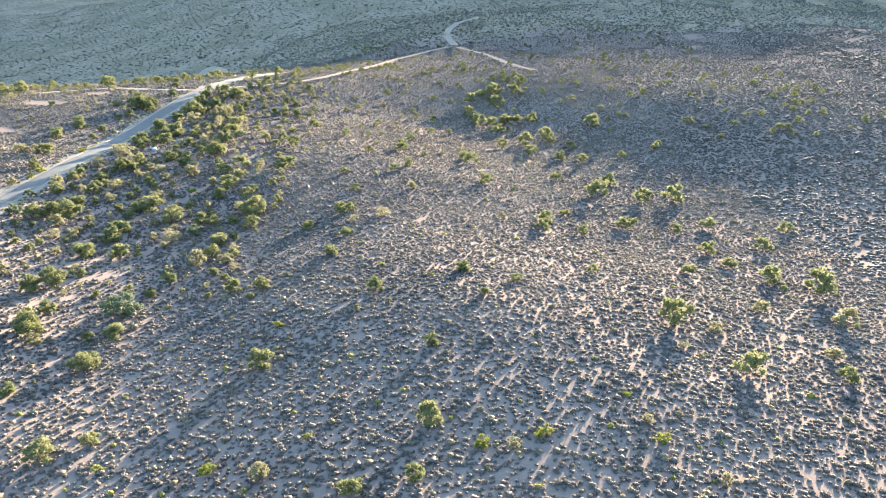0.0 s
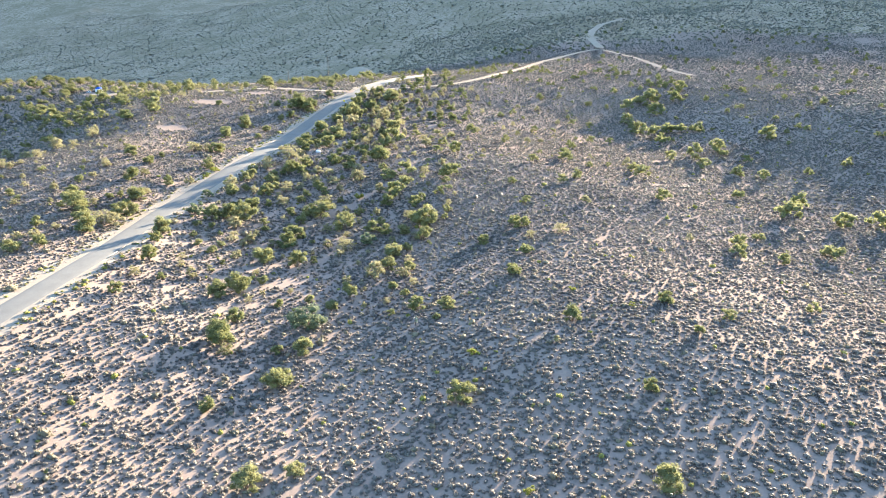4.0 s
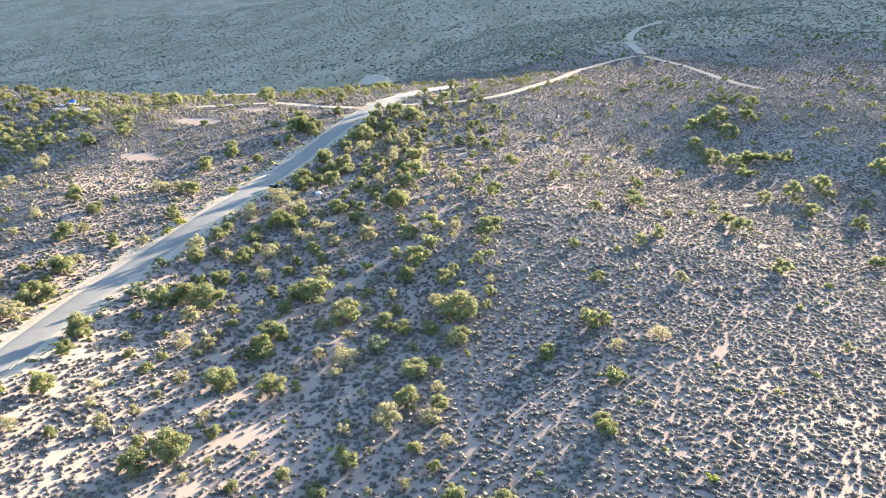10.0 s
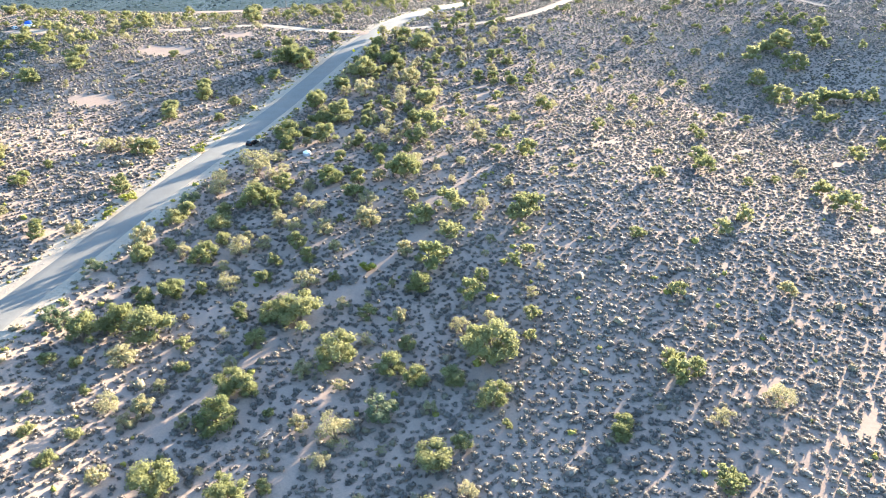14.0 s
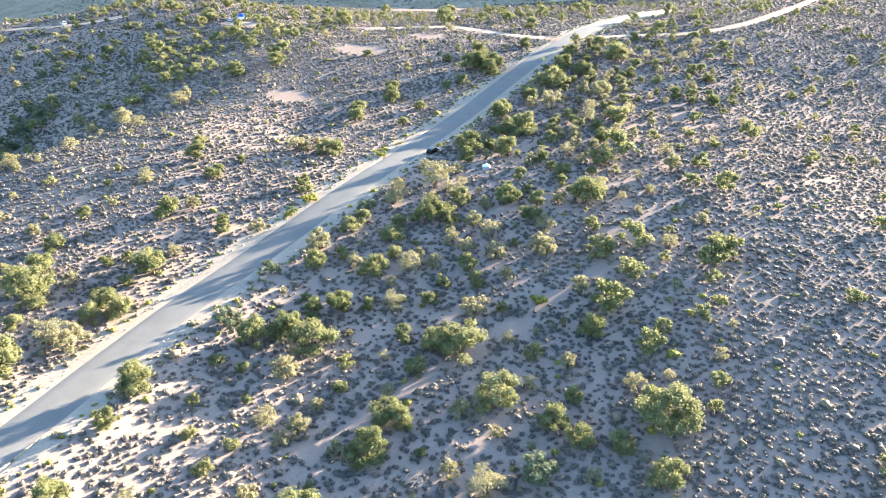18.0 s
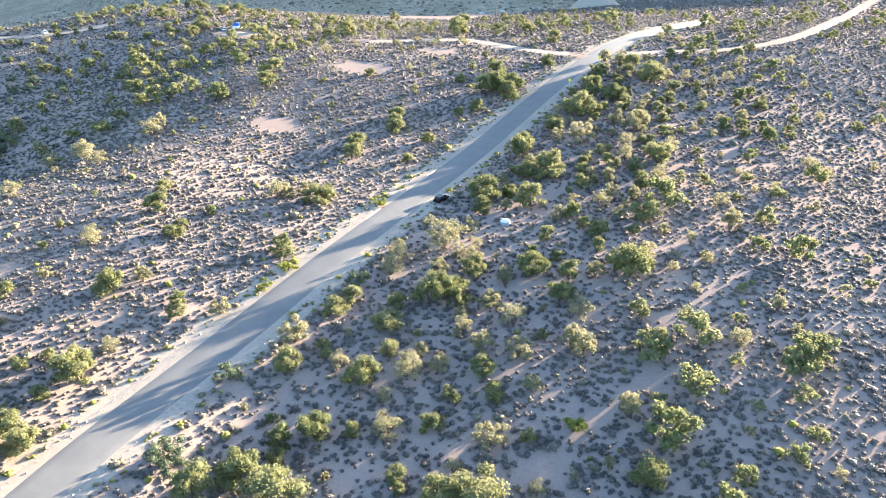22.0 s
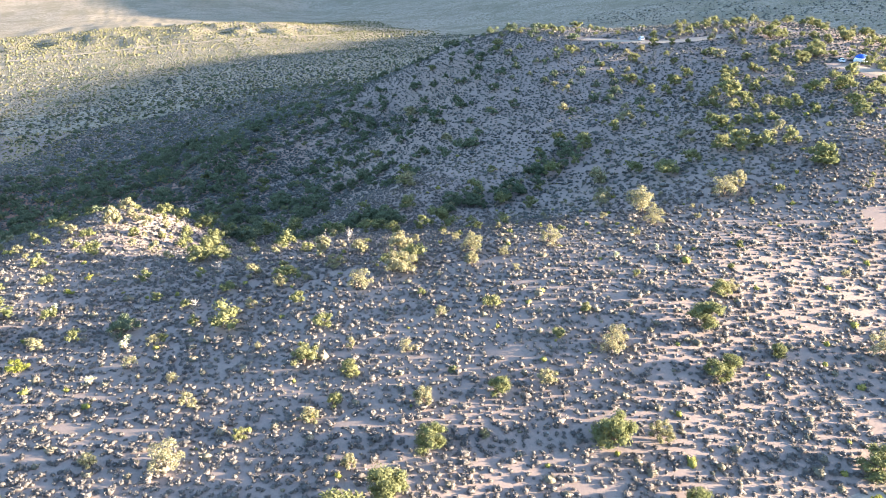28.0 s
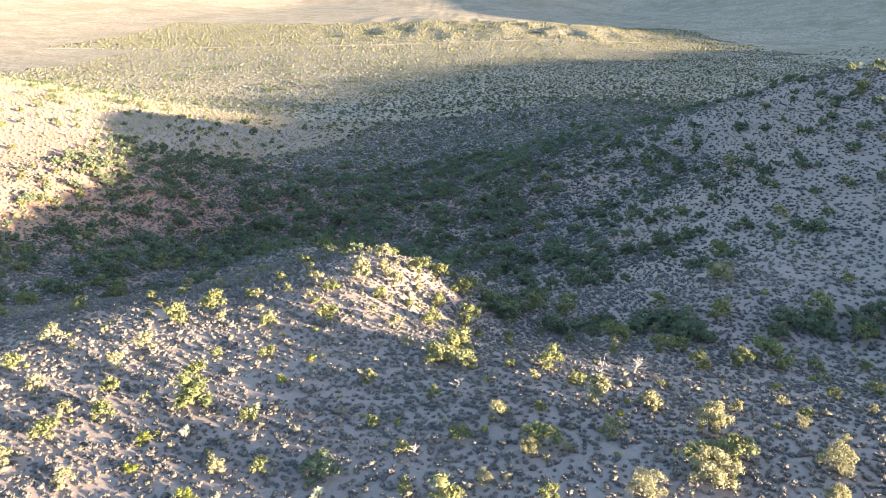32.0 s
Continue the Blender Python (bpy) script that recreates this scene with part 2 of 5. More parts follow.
def landform(x, y):
    z = LEVEL + RISE_EAST * x + RISE_NORTH * y
    for lands, rounding in ((HOME_LAND + WEST_LAND + NORTH_LAND, 60.0), (RIM_LAND, 22.0)):
        for cx, cy, steep in lands:
            z = z + steep * np.sqrt((x - cx) ** 2 + (y - cy) ** 2 + rounding ** 2)
    # the long mountain wall in the north, and the spur of the hilltop above the canyon
    crest = np.interp(x, (-3500, -1900, -1460, -754, -497, -310, 116, 250, 330, 480, 640, 800, 3500), (-180, -85, 0, 135, 196, 232, 296, 324, 336, 340, 322, 296, 296))
    wall = crest - np.where(y < 2500, 0.21 * (2500 - y), 0.1 * (y - 2500))
    z = 12 * np.logaddexp(z / 12, wall / 12)
    for cx, cy, wide, deep, high in SPURS:
        z = z + high * np.exp(-((x - cx) / wide) ** 2 - ((y - cy) / deep) ** 2)
    return z


# ---- roads, by their centre lines ----
MAIN_ROAD = ((-146, 110), (-146.5, 150), (-148, 175), (-151, 205), (-155, 228), (-156, 248), (-156, 275), (-156, 300), (-156.2, 335), (-156.1, 360), (-155.6, 385), (-155, 412), (-154.2, 442), (-152.4, 475), (-149.8, 509), (-144, 537), (-137.5, 556), (-126, 590))
DIRT_ROAD = ((-146.5, 482.5), (-129, 499), (-112.5, 508), (-98, 522), (-84, 548), (-77, 571), (-65, 634), (-47.5, 742), (-23, 799), (-1.5, 835), (14, 843))
HILL_TRACK = ((14, 843), (5, 926), (7.6, 992), (19.5, 1038), (40, 1056), (52, 1075))
EAST_TRAIL = ((14, 836), (43, 755), (56, 680), (68, 632), (78, 613))
SIDE_TRACK = ((-158.5, 476), (-175, 473), (-188, 474), (-203, 485), (-220, 486.5), (-235, 473), (-256, 466))
PULL_OUT = ((-445, 415), (-431, 423.5), (-420, 433), (-406, 444), (-404.5, 457), (-402, 470))
VALLEY_ROAD = ((-1700, -900), (-1747, -767), (-1840, -573), (-1885, -322), (-1900, -59), (-1950, 181), (-1990, 420), (-1960, 640))
CAR_PULL_OUT = ((-340, 470), (-328, 475), (-312, 470))


def polyline(points, step=2.0):
    p = np.array(points, float)
    seg = np.linalg.norm(np.diff(p, axis=0), axis=1)
    at = np.r_[0, np.cumsum(seg)]
    n = max(4, int(at[-1] / step))
    s = np.linspace(0, at[-1], n)
    q = np.c_[np.interp(s, at, p[:, 0]), np.interp(s, at, p[:, 1])]
    k = int(max(1, 14 / step))
    pad = np.r_[np.repeat(q[:1], k, 0), q, np.repeat(q[-1:], k, 0)]
    w = np.ones(2 * k + 1) / (2 * k + 1)
    return np.c_[np.convolve(pad[:, 0], w, "valid"), np.convolve(pad[:, 1], w, "valid")]


class Way:
    def __init__(self, points, half, verge):
        self.line, self.half, self.verge = polyline(points), half, verge
        z = landform(self.line[:, 0], self.line[:, 1])
        pad = np.r_[np.repeat(z[:1], 8), z, np.repeat(z[-1:], 8)]
        self.z = np.convolve(pad, np.ones(17) / 17, "valid")
        step = np.gradient(self.line, axis=0)
        length = np.linalg.norm(step, axis=1)
        self.heading, self.grade = step / length[:, None], np.gradient(self.z) / length

    def near(self, x, y):
        """The distance from the centre line, and the line's height there."""
        d, z = np.full(x.shape, 1e9), np.zeros(x.shape)
        lo, hi = self.line.min(0) - 40, self.line.max(0) + 40
        w = np.where((x > lo[0]) & (x < hi[0]) & (y > lo[1]) & (y < hi[1]))[0]
        for part_of in np.array_split(w, max(1, len(w) // 4000)):
            q = np.hypot(x[part_of][:, None] - self.line[None, :, 0], y[part_of][:, None] - self.line[None, :, 1])
            k = q.argmin(1)
            along = ((np.c_[x[part_of], y[part_of]] - self.line[k]) * self.heading[k]).sum(1)
            d[part_of], z[part_of] = q[np.arange(len(k)), k], self.z[k] + np.clip(along, -1.5, 1.5) * self.grade[k]
        return d, z


WAYS = {"main": Way(MAIN_ROAD, 3.6, 4.5), "dirt": Way(DIRT_ROAD, 1.9, 1.5), "hill": Way(HILL_TRACK, 3.0, 1.5), "trail": Way(EAST_TRAIL, 1.6, 1.0),
        "side": Way(SIDE_TRACK, 2.6, 1.5), "pull": Way(PULL_OUT, 2.6, 1.5), "cars": Way(CAR_PULL_OUT, 4.0, 2.0), "valley": Way(VALLEY_ROAD, 3.5, 3.0)}
# bare clearings: x, y, half length, half width
CLEARINGS = ((-224, 419, 12, 8), (-210, 455, 9, 6), (-216, 358, 8, 6))


def land(x, y):
    """The height of the ground, graded flat under the roads."""
    x, y = np.atleast_1d(np.asarray(x, float)), np.atleast_1d(np.asarray(y, float))
    z = landform(x, y)
    valley = smooth(-330, -480, x) * smooth(900, 600, y)
    badland = smooth(-1950, -2150, x) * smooth(-3100, -2500, x) * smooth(-500, 100, y) * smooth(900, 600, y)
    far = smooth(250, 900, np.hypot(x + 100, y - 250))
    z = z + ripple(x, y, 46, 3) * 0.28 + ripple(x, y, 11, 5) * 0.035 + far * (1 - 0.92 * valley) * (ripple(x, y, 210, 7) * 5 + ripple(x, y, 90, 8) * 2.5 - 4 * np.abs(ripple(x, y, 130, 9)) - 2 * np.abs(ripple(x, y, 55, 10)))
    z = z + valley * (ripple(x, y, 75, 41) * 0.5 + ripple(x, y, 24, 42) * 0.25) - badland * 10 * np.abs(ripple(x, y, 260, 43) + 0.45 * ripple(x, y, 105, 44)) ** 0.9
    for w in WAYS.values():
        d, zr = w.near(x, y)
        t = smooth(w.half + w.verge, w.half + w.verge + 6, d)
        z = np.where(d < 1e8, (zr - 0.1) * (1 - t) + z * t, z)
    return z


def part(name, mesh, mat, parent=None, label=""):
    """Links a bmesh or a mesh as one object under its thing."""
    if isinstance(mesh, bmesh.types.BMesh):
        me = bpy.data.meshes.new(name)
        mesh.to_mesh(me)
        mesh.free()
        mesh = me
    if mat and not mesh.materials:
        mesh.materials.append(mat)
    ob = new(name, mesh)
    if parent:
        ob.parent = parent
    return tagged(ob, label) if label else ob


def mesh_from(name, verts, faces, mat, shade=False):
    """A mesh out of arrays; faces is an (n, 3) or (n, 4) array."""
    me = bpy.data.meshes.new(name)
    k = faces.shape[1]
    me.vertices.add(len(verts))
    me.vertices.foreach_set("co", np.ascontiguousarray(verts, np.float32).ravel())
    me.loops.add(faces.size)
    me.loops.foreach_set("vertex_index", np.ascontiguousarray(faces, np.int32).ravel())
    me.polygons.add(len(faces))
    me.polygons.foreach_set("loop_start", np.arange(0, faces.size, k, dtype=np.int32))
    me.polygons.foreach_set("loop_total", np.full(len(faces), k, np.int32))
    if shade:
        me.polygons.foreach_set("use_smooth", np.ones(len(faces), bool))
    me.update(calc_edges=True)
    me.materials.append(mat)
    return me


def spread(lo, hi, end_lo, end_hi, step, growth=1.13):
    a = list(np.arange(lo, hi, step))
    s = step
    while a[-1] < end_hi:
        s = min(s * growth, 90)
        a.append(a[-1] + s)
    s = step
    while a[0] > end_lo:
        s = min(s * growth, 90)
        a.insert(0, a[0] - s)
    return np.array(a)


gx, gy = spread(-420, 110, -4300, 3200, 2.6), spread(70, 520, -2500, 4600, 2.6)
XX, YY = np.meshgrid(gx, gy)
ZZ = land(XX.ravel(), YY.ravel())
nx, ny = len(gx), len(gy)
i0 = (np.arange(ny - 1)[:, None] * nx + np.arange(nx - 1)[None]).ravel()
ground = new("ground", mesh_from("ground", np.c_[XX.ravel(), YY.ravel(), ZZ], np.c_[i0, i0 + 1, i0 + 1 + nx, i0 + nx], SOIL, True))
ground.data.materials.append(FAR_SOIL)
mid_x, mid_y = XX.ravel()[i0], YY.ravel()[i0]
built = (mid_x > -880) & (mid_x < 560) & (mid_y > -140) & (mid_y < 880) & ~((mid_x < -550) & (mid_y > 590))
ground.data.polygons.foreach_set("material_index", np.where(built, 0, 1).astype(np.int32))
tagged(ground, "pale sandy desert ground with gravel", "ground", kind="structure")
GROUND_Z = ZZ.reshape(ny, nx)


def on_ground(x, y):
    """The height of the ground sheet itself."""
    x, y = np.atleast_1d(np.asarray(x, float)), np.atleast_1d(np.asarray(y, float))
    i, j = np.clip(np.searchsorted(gx, x) - 1, 0, nx - 2), np.clip(np.searchsorted(gy, y) - 1, 0, ny - 2)
    u, v = (x - gx[i]) / (gx[i + 1] - gx[i]), (y - gy[j]) / (gy[j + 1] - gy[j])
    g = GROUND_Z
    return g[j, i] * (1 - u) * (1 - v) + g[j, i + 1] * u * (1 - v) + g[j + 1, i] * (1 - u) * v + g[j + 1, i + 1] * u * v


def off_ways(x, y, gap):
    free = np.ones(x.shape, bool)
    for w in WAYS.values():
        free &= w.near(x, y)[0] > w.half + w.verge * (0.92 if w.half > 3.5 else 0.6) + gap
    for cx, cy, a, b in CLEARINGS:
        free &= ((x - cx) / a) ** 2 + ((y - cy) / b) ** 2 > 1 + 0.3 * np.sin(x * 1.7 + y)
    return free


def strip(name, way, half, lift, mat, label, wobble=0.0, seed=1, shift=0.0, crown=0.03, feather=0.9):
    """A road bed laid along a way, with a thickness."""
    r = np.random.RandomState(seed)
    p = way.line
    d = np.gradient(p, axis=0)
    d /= np.linalg.norm(d, axis=1)[:, None]
    side = np.c_[d[:, 1], -d[:, 0]]
    us = np.array([-1, -0.6, 0, 0.6, 1.0])
    rows = []
    for k, u in enumerate(us):
        jit = np.convolve(r.rand(len(p) + 8) - 0.5, (0.1, 0.2, 0.3, 0.4, 0.5, 0.4, 0.3, 0.2, 0.1), "valid") * wobble * (abs(u) == 1)
        q = p + side * (u * half + shift + jit)[:, None] if wobble else p + side * (u * half + shift)
        rows.append(np.c_[q, way.z + lift + (crown * (1 - u * u))])
    foot = np.c_[side * feather, np.full(len(p), 0.1)]
    low = rows[0] - foot, rows[-1] - foot * (-1, -1, 1)
    rows = [low[0]] + rows + [low[1]]
    n, m = len(p), len(rows)
    v = np.concatenate(rows)
    f = []
    for k in range(m - 1):
        i = np.arange(n - 1) + k * n
        f.append(np.c_[i, i + n, i + n + 1, i + 1][:, ::-1])
    ob = new(name, mesh_from(name, v, np.concatenate(f), mat, True))
    return tagged(ob, label, name, kind="structure")


m, n, l, s = material("asphalt", 0.9)
l.new(mix(n, l, 0.5, ramp(n, l, noise_node(n, l, 0.25, 4), [(0.3, (0.135, 0.126, 0.115)), (0.7, (0.19, 0.177, 0.16))]), ramp(n, l, noise_node(n, l, 9, 3), [(0.3, (0.115, 0.108, 0.098)), (0.7, (0.21, 0.197, 0.18))])), s.inputs["Base Color"])
ASPHALT = m
DIRT = soil_material("packed_dirt", (0.42, 0.343, 0.264), (0.37, 0.295, 0.224), (0.33, 0.252, 0.188))
GRAVEL = soil_material("roadside_gravel", (0.385, 0.32, 0.252), (0.335, 0.272, 0.212), (0.295, 0.232, 0.178))
strip("road_shoulder", WAYS["main"], 1.9, 0.0, GRAVEL, "pale crushed gravel shoulder beside the asphalt", 2.2, 21, 4.6, 0.0)
strip("road_shoulder", WAYS["main"], 1.4, 0.0, GRAVEL, "narrow pale gravel shoulder beside the asphalt", 1.2, 22, -4.4, 0.0)
strip("road_verge", WAYS["main"], 2.9, -0.015, DIRT, "sandy cut verge along the road", 1.6, 23, -6.8, 0.0)
strip("road", WAYS["main"], 3.6, 0.02, ASPHALT, "narrow sun-bleached grey asphalt road without markings", 0.25, 9, 0.0, 0.08, 0.5)
strip("dirt_road", WAYS["dirt"], 1.9, 0.0, DIRT, "pale graded dirt road", 0.8, 2)
strip("dirt_track", WAYS["hill"], 3.4, 0.05, DIRT, "winding pale dirt track on the far ridge", 1.0, 3)
strip("footpath", WAYS["trail"], 1.6, 0.0, DIRT, "narrow pale dirt path", 0.6, 4)
strip("side_track", WAYS["side"], 2.6, 0.0, DIRT, "pale dirt side track through the scrub", 0.8, 5)
strip("parking_track", WAYS["pull"], 2.6, 0.0, DIRT, "wide pale dirt pull-out on the hilltop", 1.2, 6)
strip("dirt_road", WAYS["valley"], 3.5, 0.3, DIRT, "pale straight dirt road across the valley floor", 1.5, 8)
strip("parking_track", WAYS["cars"], 4.0, 0.0, DIRT, "pale dirt pull-out beside parked cars", 1.2, 7)

# ---- scrub: low cushion shrubs past counting ----
def stone_template(seed, rings, spokes):
    """A rough lump with its lower edge on the ground."""
    r = np.random.RandomState(seed)
    v, f = [], []
    for k in range(rings):
        a = k / rings * 1.45
        for q in range(spokes):
            b = (q + 0.5 * (k % 2)) / spokes * 6.283
            s = r.uniform(0.68, 1.25)
            v.append((math.cos(a) * math.cos(b) * s, math.cos(a) * math.sin(b) * s, math.sin(a) * r.uniform(0.65, 1.25) - 0.12 * (k == 0)))
    v.append((r.uniform(-0.2, 0.2), r.uniform(-0.2, 0.2), r.uniform(0.7, 1.1)))
    for k in range(rings - 1):
        for q in range(spokes):
            a, b = k * spokes + q, k * spokes + (q + 1) % spokes
            f += [(a, b, b + spokes), (a, b + spokes, a + spokes)]
    for q in range(spokes):
        f.append(((rings - 1) * spokes + q, (rings - 1) * spokes + (q + 1) % spokes, rings * spokes))
    return np.array(v), np.array(f)


def shrub_template(seed, sprays, spokes):
    """A rounded twiggy cushion: a low dark core under a loose shell of short sprays that face outwards."""
    r = np.random.RandomState(seed)
    v, f = [], []
    deep = 0.86 if sprays else 1.0
    for wide, high in ((0.72, -0.12), (0.86, 0.40)):
        for q in range(spokes):
            b = (q + 0.5 * (high > 0) + r.uniform(-0.2, 0.2)) / spokes * 6.283
            s = wide * r.uniform(0.74, 1.16) * deep
            v.append((math.cos(b) * s, math.sin(b) * s, high * r.uniform(0.7, 1.3)))
    v.append((r.uniform(-0.2, 0.2), r.uniform(-0.2, 0.2), r.uniform(0.7, 0.95) * deep))
    for q in range(spokes):
        a, b = q, (q + 1) % spokes
        f += [(a, b, b + spokes), (a, b + spokes, a + spokes), (a + spokes, b + spokes, 2 * spokes)]
    for k in range(sprays):
        a, e = k * 2.4 + r.uniform(-0.4, 0.4), r.uniform(0.05, 1.35)
        d = np.array((math.cos(a) * math.cos(e), math.sin(a) * math.cos(e), math.sin(e) * 0.95))
        w = np.cross(d, r.normal(size=3))
        w *= r.uniform(0.1, 0.19) / np.linalg.norm(w)
        u = np.cross(d, w) * r.uniform(0.5, 1.1)
        n = len(v)
        v += [tuple(d * 0.68 + w), tuple(d * 0.7 - w + u), tuple(d * r.uniform(0.95, 1.22) - u * 0.6 + w * r.uniform(-0.5, 0.5))]
        f.append((n, n + 1, n + 2))
    return np.array(v), np.array(f)


def sandy(x, y):
    """How open the scrub is: widely spaced among the trees beside the road, closed elsewhere."""
    return smooth(-62, -92, x) * smooth(-156, -146, x) * smooth(470, 400, y) * smooth(150, 195, y)


OLD_TRACK = polyline(((-115, 217), (-110, 232.6), (-107, 241), (-105, 249), (-100.6, 258.5), (-97.2, 268), (-94, 277), (-90, 286.5), (-85, 299)))


def on_old_track(x, y):
    hit = np.zeros(x.shape, bool)
    w = np.where((x > -125) & (x < -70) & (y > 195) & (y < 305))[0]
    if len(w):
        hit[w] = np.hypot(x[w][:, None] - OLD_TRACK[None, :, 0], y[w][:, None] - OLD_TRACK[None, :, 1]).min(1) < 1.2 + 0.7 * np.sin(y[w] * 0.55)
    return hit


def scatter_shrubs(name, label, x0, x1, y0, y1, cell, size, rings, spokes, mat, seed, keep, inside=None, tall=0.78, category="scrub", template=None):
    r = np.random.RandomState(seed)
    a, b = np.meshgrid(np.arange(x0, x1, cell), np.arange(y0, y1, cell))
    x = a.ravel() + r.uniform(-0.48, 0.48, a.size) * cell
    y = b.ravel() + r.uniform(-0.48, 0.48, a.size) * cell
    cover = 0.5 + 0.5 * ripple(x, y, 13, seed + 1) + 0.35 * ripple(x, y, 55, seed + 2)
    bare = ripple(x, y, 10, 61) + 0.6 * ripple(x, y, 29, 62) > 1.35 - 0.5 * sandy(x, y)
    ok = (r.rand(len(x)) < np.clip(keep * (0.84 + 0.34 * cover), 0, 0.97) * np.where(bare, 0.25, 1) * (1 - 0.06 * sandy(x, y))) & off_ways(x, y, 0.6)
    ok &= ~on_old_track(x, y)
    if inside is not None:
        ok &= inside(x, y)
    x, y = x[ok], y[ok]
    z = on_ground(x, y)
    s = size * np.exp(r.normal(0, 0.3, len(x)))
    turn, pick = r.uniform(0, 6.283, len(x)), r.randint(0, 9, len(x))
    vs, fs, start = [], [], 0
    for k in range(9):
        tv, tf = (template or shrub_template)(k, rings, spokes)
        w = np.where(pick == k)[0]
        c, sn = np.cos(turn[w])[:, None], np.sin(turn[w])[:, None]
        sx = s[w][:, None]
        flat = r.uniform(0.8, 1.25, (len(w), 1))
        X = (tv[None, :, 0] * c * flat - tv[None, :, 1] * sn / flat) * sx + x[w][:, None]
        Y = (tv[None, :, 0] * sn * flat + tv[None, :, 1] * c / flat) * sx + y[w][:, None]
        Z = tv[None, :, 2] * sx * tall * r.uniform(0.75, 1.3, (len(w), 1)) + z[w][:, None]
        vs.append(np.stack([X, Y, Z], -1).reshape(-1, 3))
        fs.append((tf[None] + (np.arange(len(w)) * len(tv))[:, None, None]).reshape(-1, 3) + start)
        start += len(w) * len(tv)
    ob = new(name, mesh_from(name, np.concatenate(vs), np.concatenate(fs), mat, template is None))
    return tagged(ob, label, category, kind="stuff")


# darker copy of the scrub: the canyon's shade is put into its colour
SHADE_SCRUB = foliage_material("shade_scrub", [(0.0, (0.09, 0.09, 0.083)), (0.45, (0.13, 0.127, 0.114)), (0.8, (0.18, 0.17, 0.148)), (1.0, (0.26, 0.235, 0.19))], clear=0.25, rough_bump=0.9)
LOW = "low grey-brown cushion shrubs on sandy ground"
CANYON_LOW = "grey cushion shrubs on the canyon slopes"
scatter_shrubs("desert_scrub", LOW, -150, 130, 75, 300, 1.22, 0.58, 17, 5, SCRUB, 11, 0.92)
scatter_shrubs("desert_scrub", LOW, -262, -150, 75, 300, 1.1, 0.53, 16, 5, SCRUB, 40, 0.92)
scatter_shrubs("desert_scrub", LOW, -262, 130, 300, 420, 1.32, 0.64, 11, 4, SCRUB, 10, 0.9)
scatter_shrubs("desert_scrub", LOW, -262, 130, 420, 620, 1.5, 0.74, 4, 4, SCRUB, 12, 0.9)
scatter_shrubs("desert_scrub", LOW, -262, 330, 620, 880, 2.3, 1.0, 1, 4, SCRUB, 14, 0.9)
scatter_shrubs("desert_scrub", LOW, 130, 330, 60, 620, 1.95, 0.92, 0, 4, SCRUB, 15, 0.9)
scatter_shrubs("desert_scrub", LOW, 330, 560, 60, 880, 3.2, 1.5, 0, 4, SCRUB, 35, 0.9)
scatter_shrubs("desert_scrub", LOW, -350, -262, 75, 300, 1.12, 0.53, 16, 5, SCRUB, 16, 0.9)
scatter_shrubs("desert_scrub", LOW, -560, -262, 60, 590, 1.62, 0.72, 4, 4, SHADE_SCRUB, 13, 0.86, lambda x, y: (x < -350) | (y > 300))
scatter_shrubs("desert_scrub", LOW, -262, 130, -70, 75, 1.9, 0.9, 0, 4, SCRUB, 39, 0.9)
scatter_shrubs("desert_scrub", LOW, -60, 130, 75, 420, 2.3, 0.6, 2, 4, SCRUB, 36, 0.8)
scatter_shrubs("desert_scrub", LOW, 130, 330, 60, 500, 3.0, 0.9, 0, 4, SCRUB, 37, 0.85)
scatter_shrubs("canyon_scrub", CANYON_LOW, -880, -560, -140, 590, 2.7, 1.3, 0, 4, SHADE_SCRUB, 17, 0.9, lambda x, y: y > 60 - 0.25 * (x + 560))
scatter_shrubs("canyon_scrub", CANYON_LOW, -560, -262, -140, 60, 2.3, 0.9, 0, 4, SHADE_SCRUB, 18, 0.7, lambda x, y: y > -0.3 * (x + 560))
scatter_shrubs("canyon_scrub", "dense shrubs on the canyon floor, darkened for shade", -620, -330, 40, 380, 2.1, 1.0, 0, 4, SHADE_SCRUB, 38, 0.85, lambda x, y: landform(x, y) < -44 + 12 * ripple(x, y, 55, 46))
YELLOW_SCRUB = foliage_material("yellow_scrub", [(0.0, (0.16, 0.165, 0.04)), (0.6, (0.24, 0.225, 0.06)), (1.0, (0.33, 0.29, 0.10))], clear=0.2, rough_bump=0.9)
VALLEY_SCRUB = foliage_material("valley_scrub", [(0.0, (0.085, 0.085, 0.045)), (0.6, (0.135, 0.128, 0.065)), (1.0, (0.20, 0.18, 0.095))], clear=0.2)
# lighter golden scrub for the hillside in sun: low sunlight put into its colour
SUNLIT_SCRUB = foliage_material("sunlit_scrub", [(0.0, (0.21, 0.18, 0.09)), (0.6, (0.30, 0.255, 0.13)), (1.0, (0.39, 0.33, 0.18))], clear=0.2)
MOUNTAIN_SCRUB = foliage_material("mountain_scrub", [(0.0, (0.15, 0.14, 0.115)), (0.6, (0.20, 0.182, 0.145)), (1.0, (0.26, 0.23, 0.18))], clear=0.2)
PALE_SCRUB = foliage_material("pale_scrub", [(0.0, (0.15, 0.13, 0.092)), (0.6, (0.205, 0.176, 0.122)), (1.0, (0.27, 0.23, 0.165))], clear=0.2, rough_bump=0.7)
scatter_shrubs("yellow_bush", "small yellow-green bushes between the shrubs", -350, 130, 75, 560, 8.5, 0.66, 9, 6, YELLOW_SCRUB, 31, 0.4, tall=1.05, category="bush")
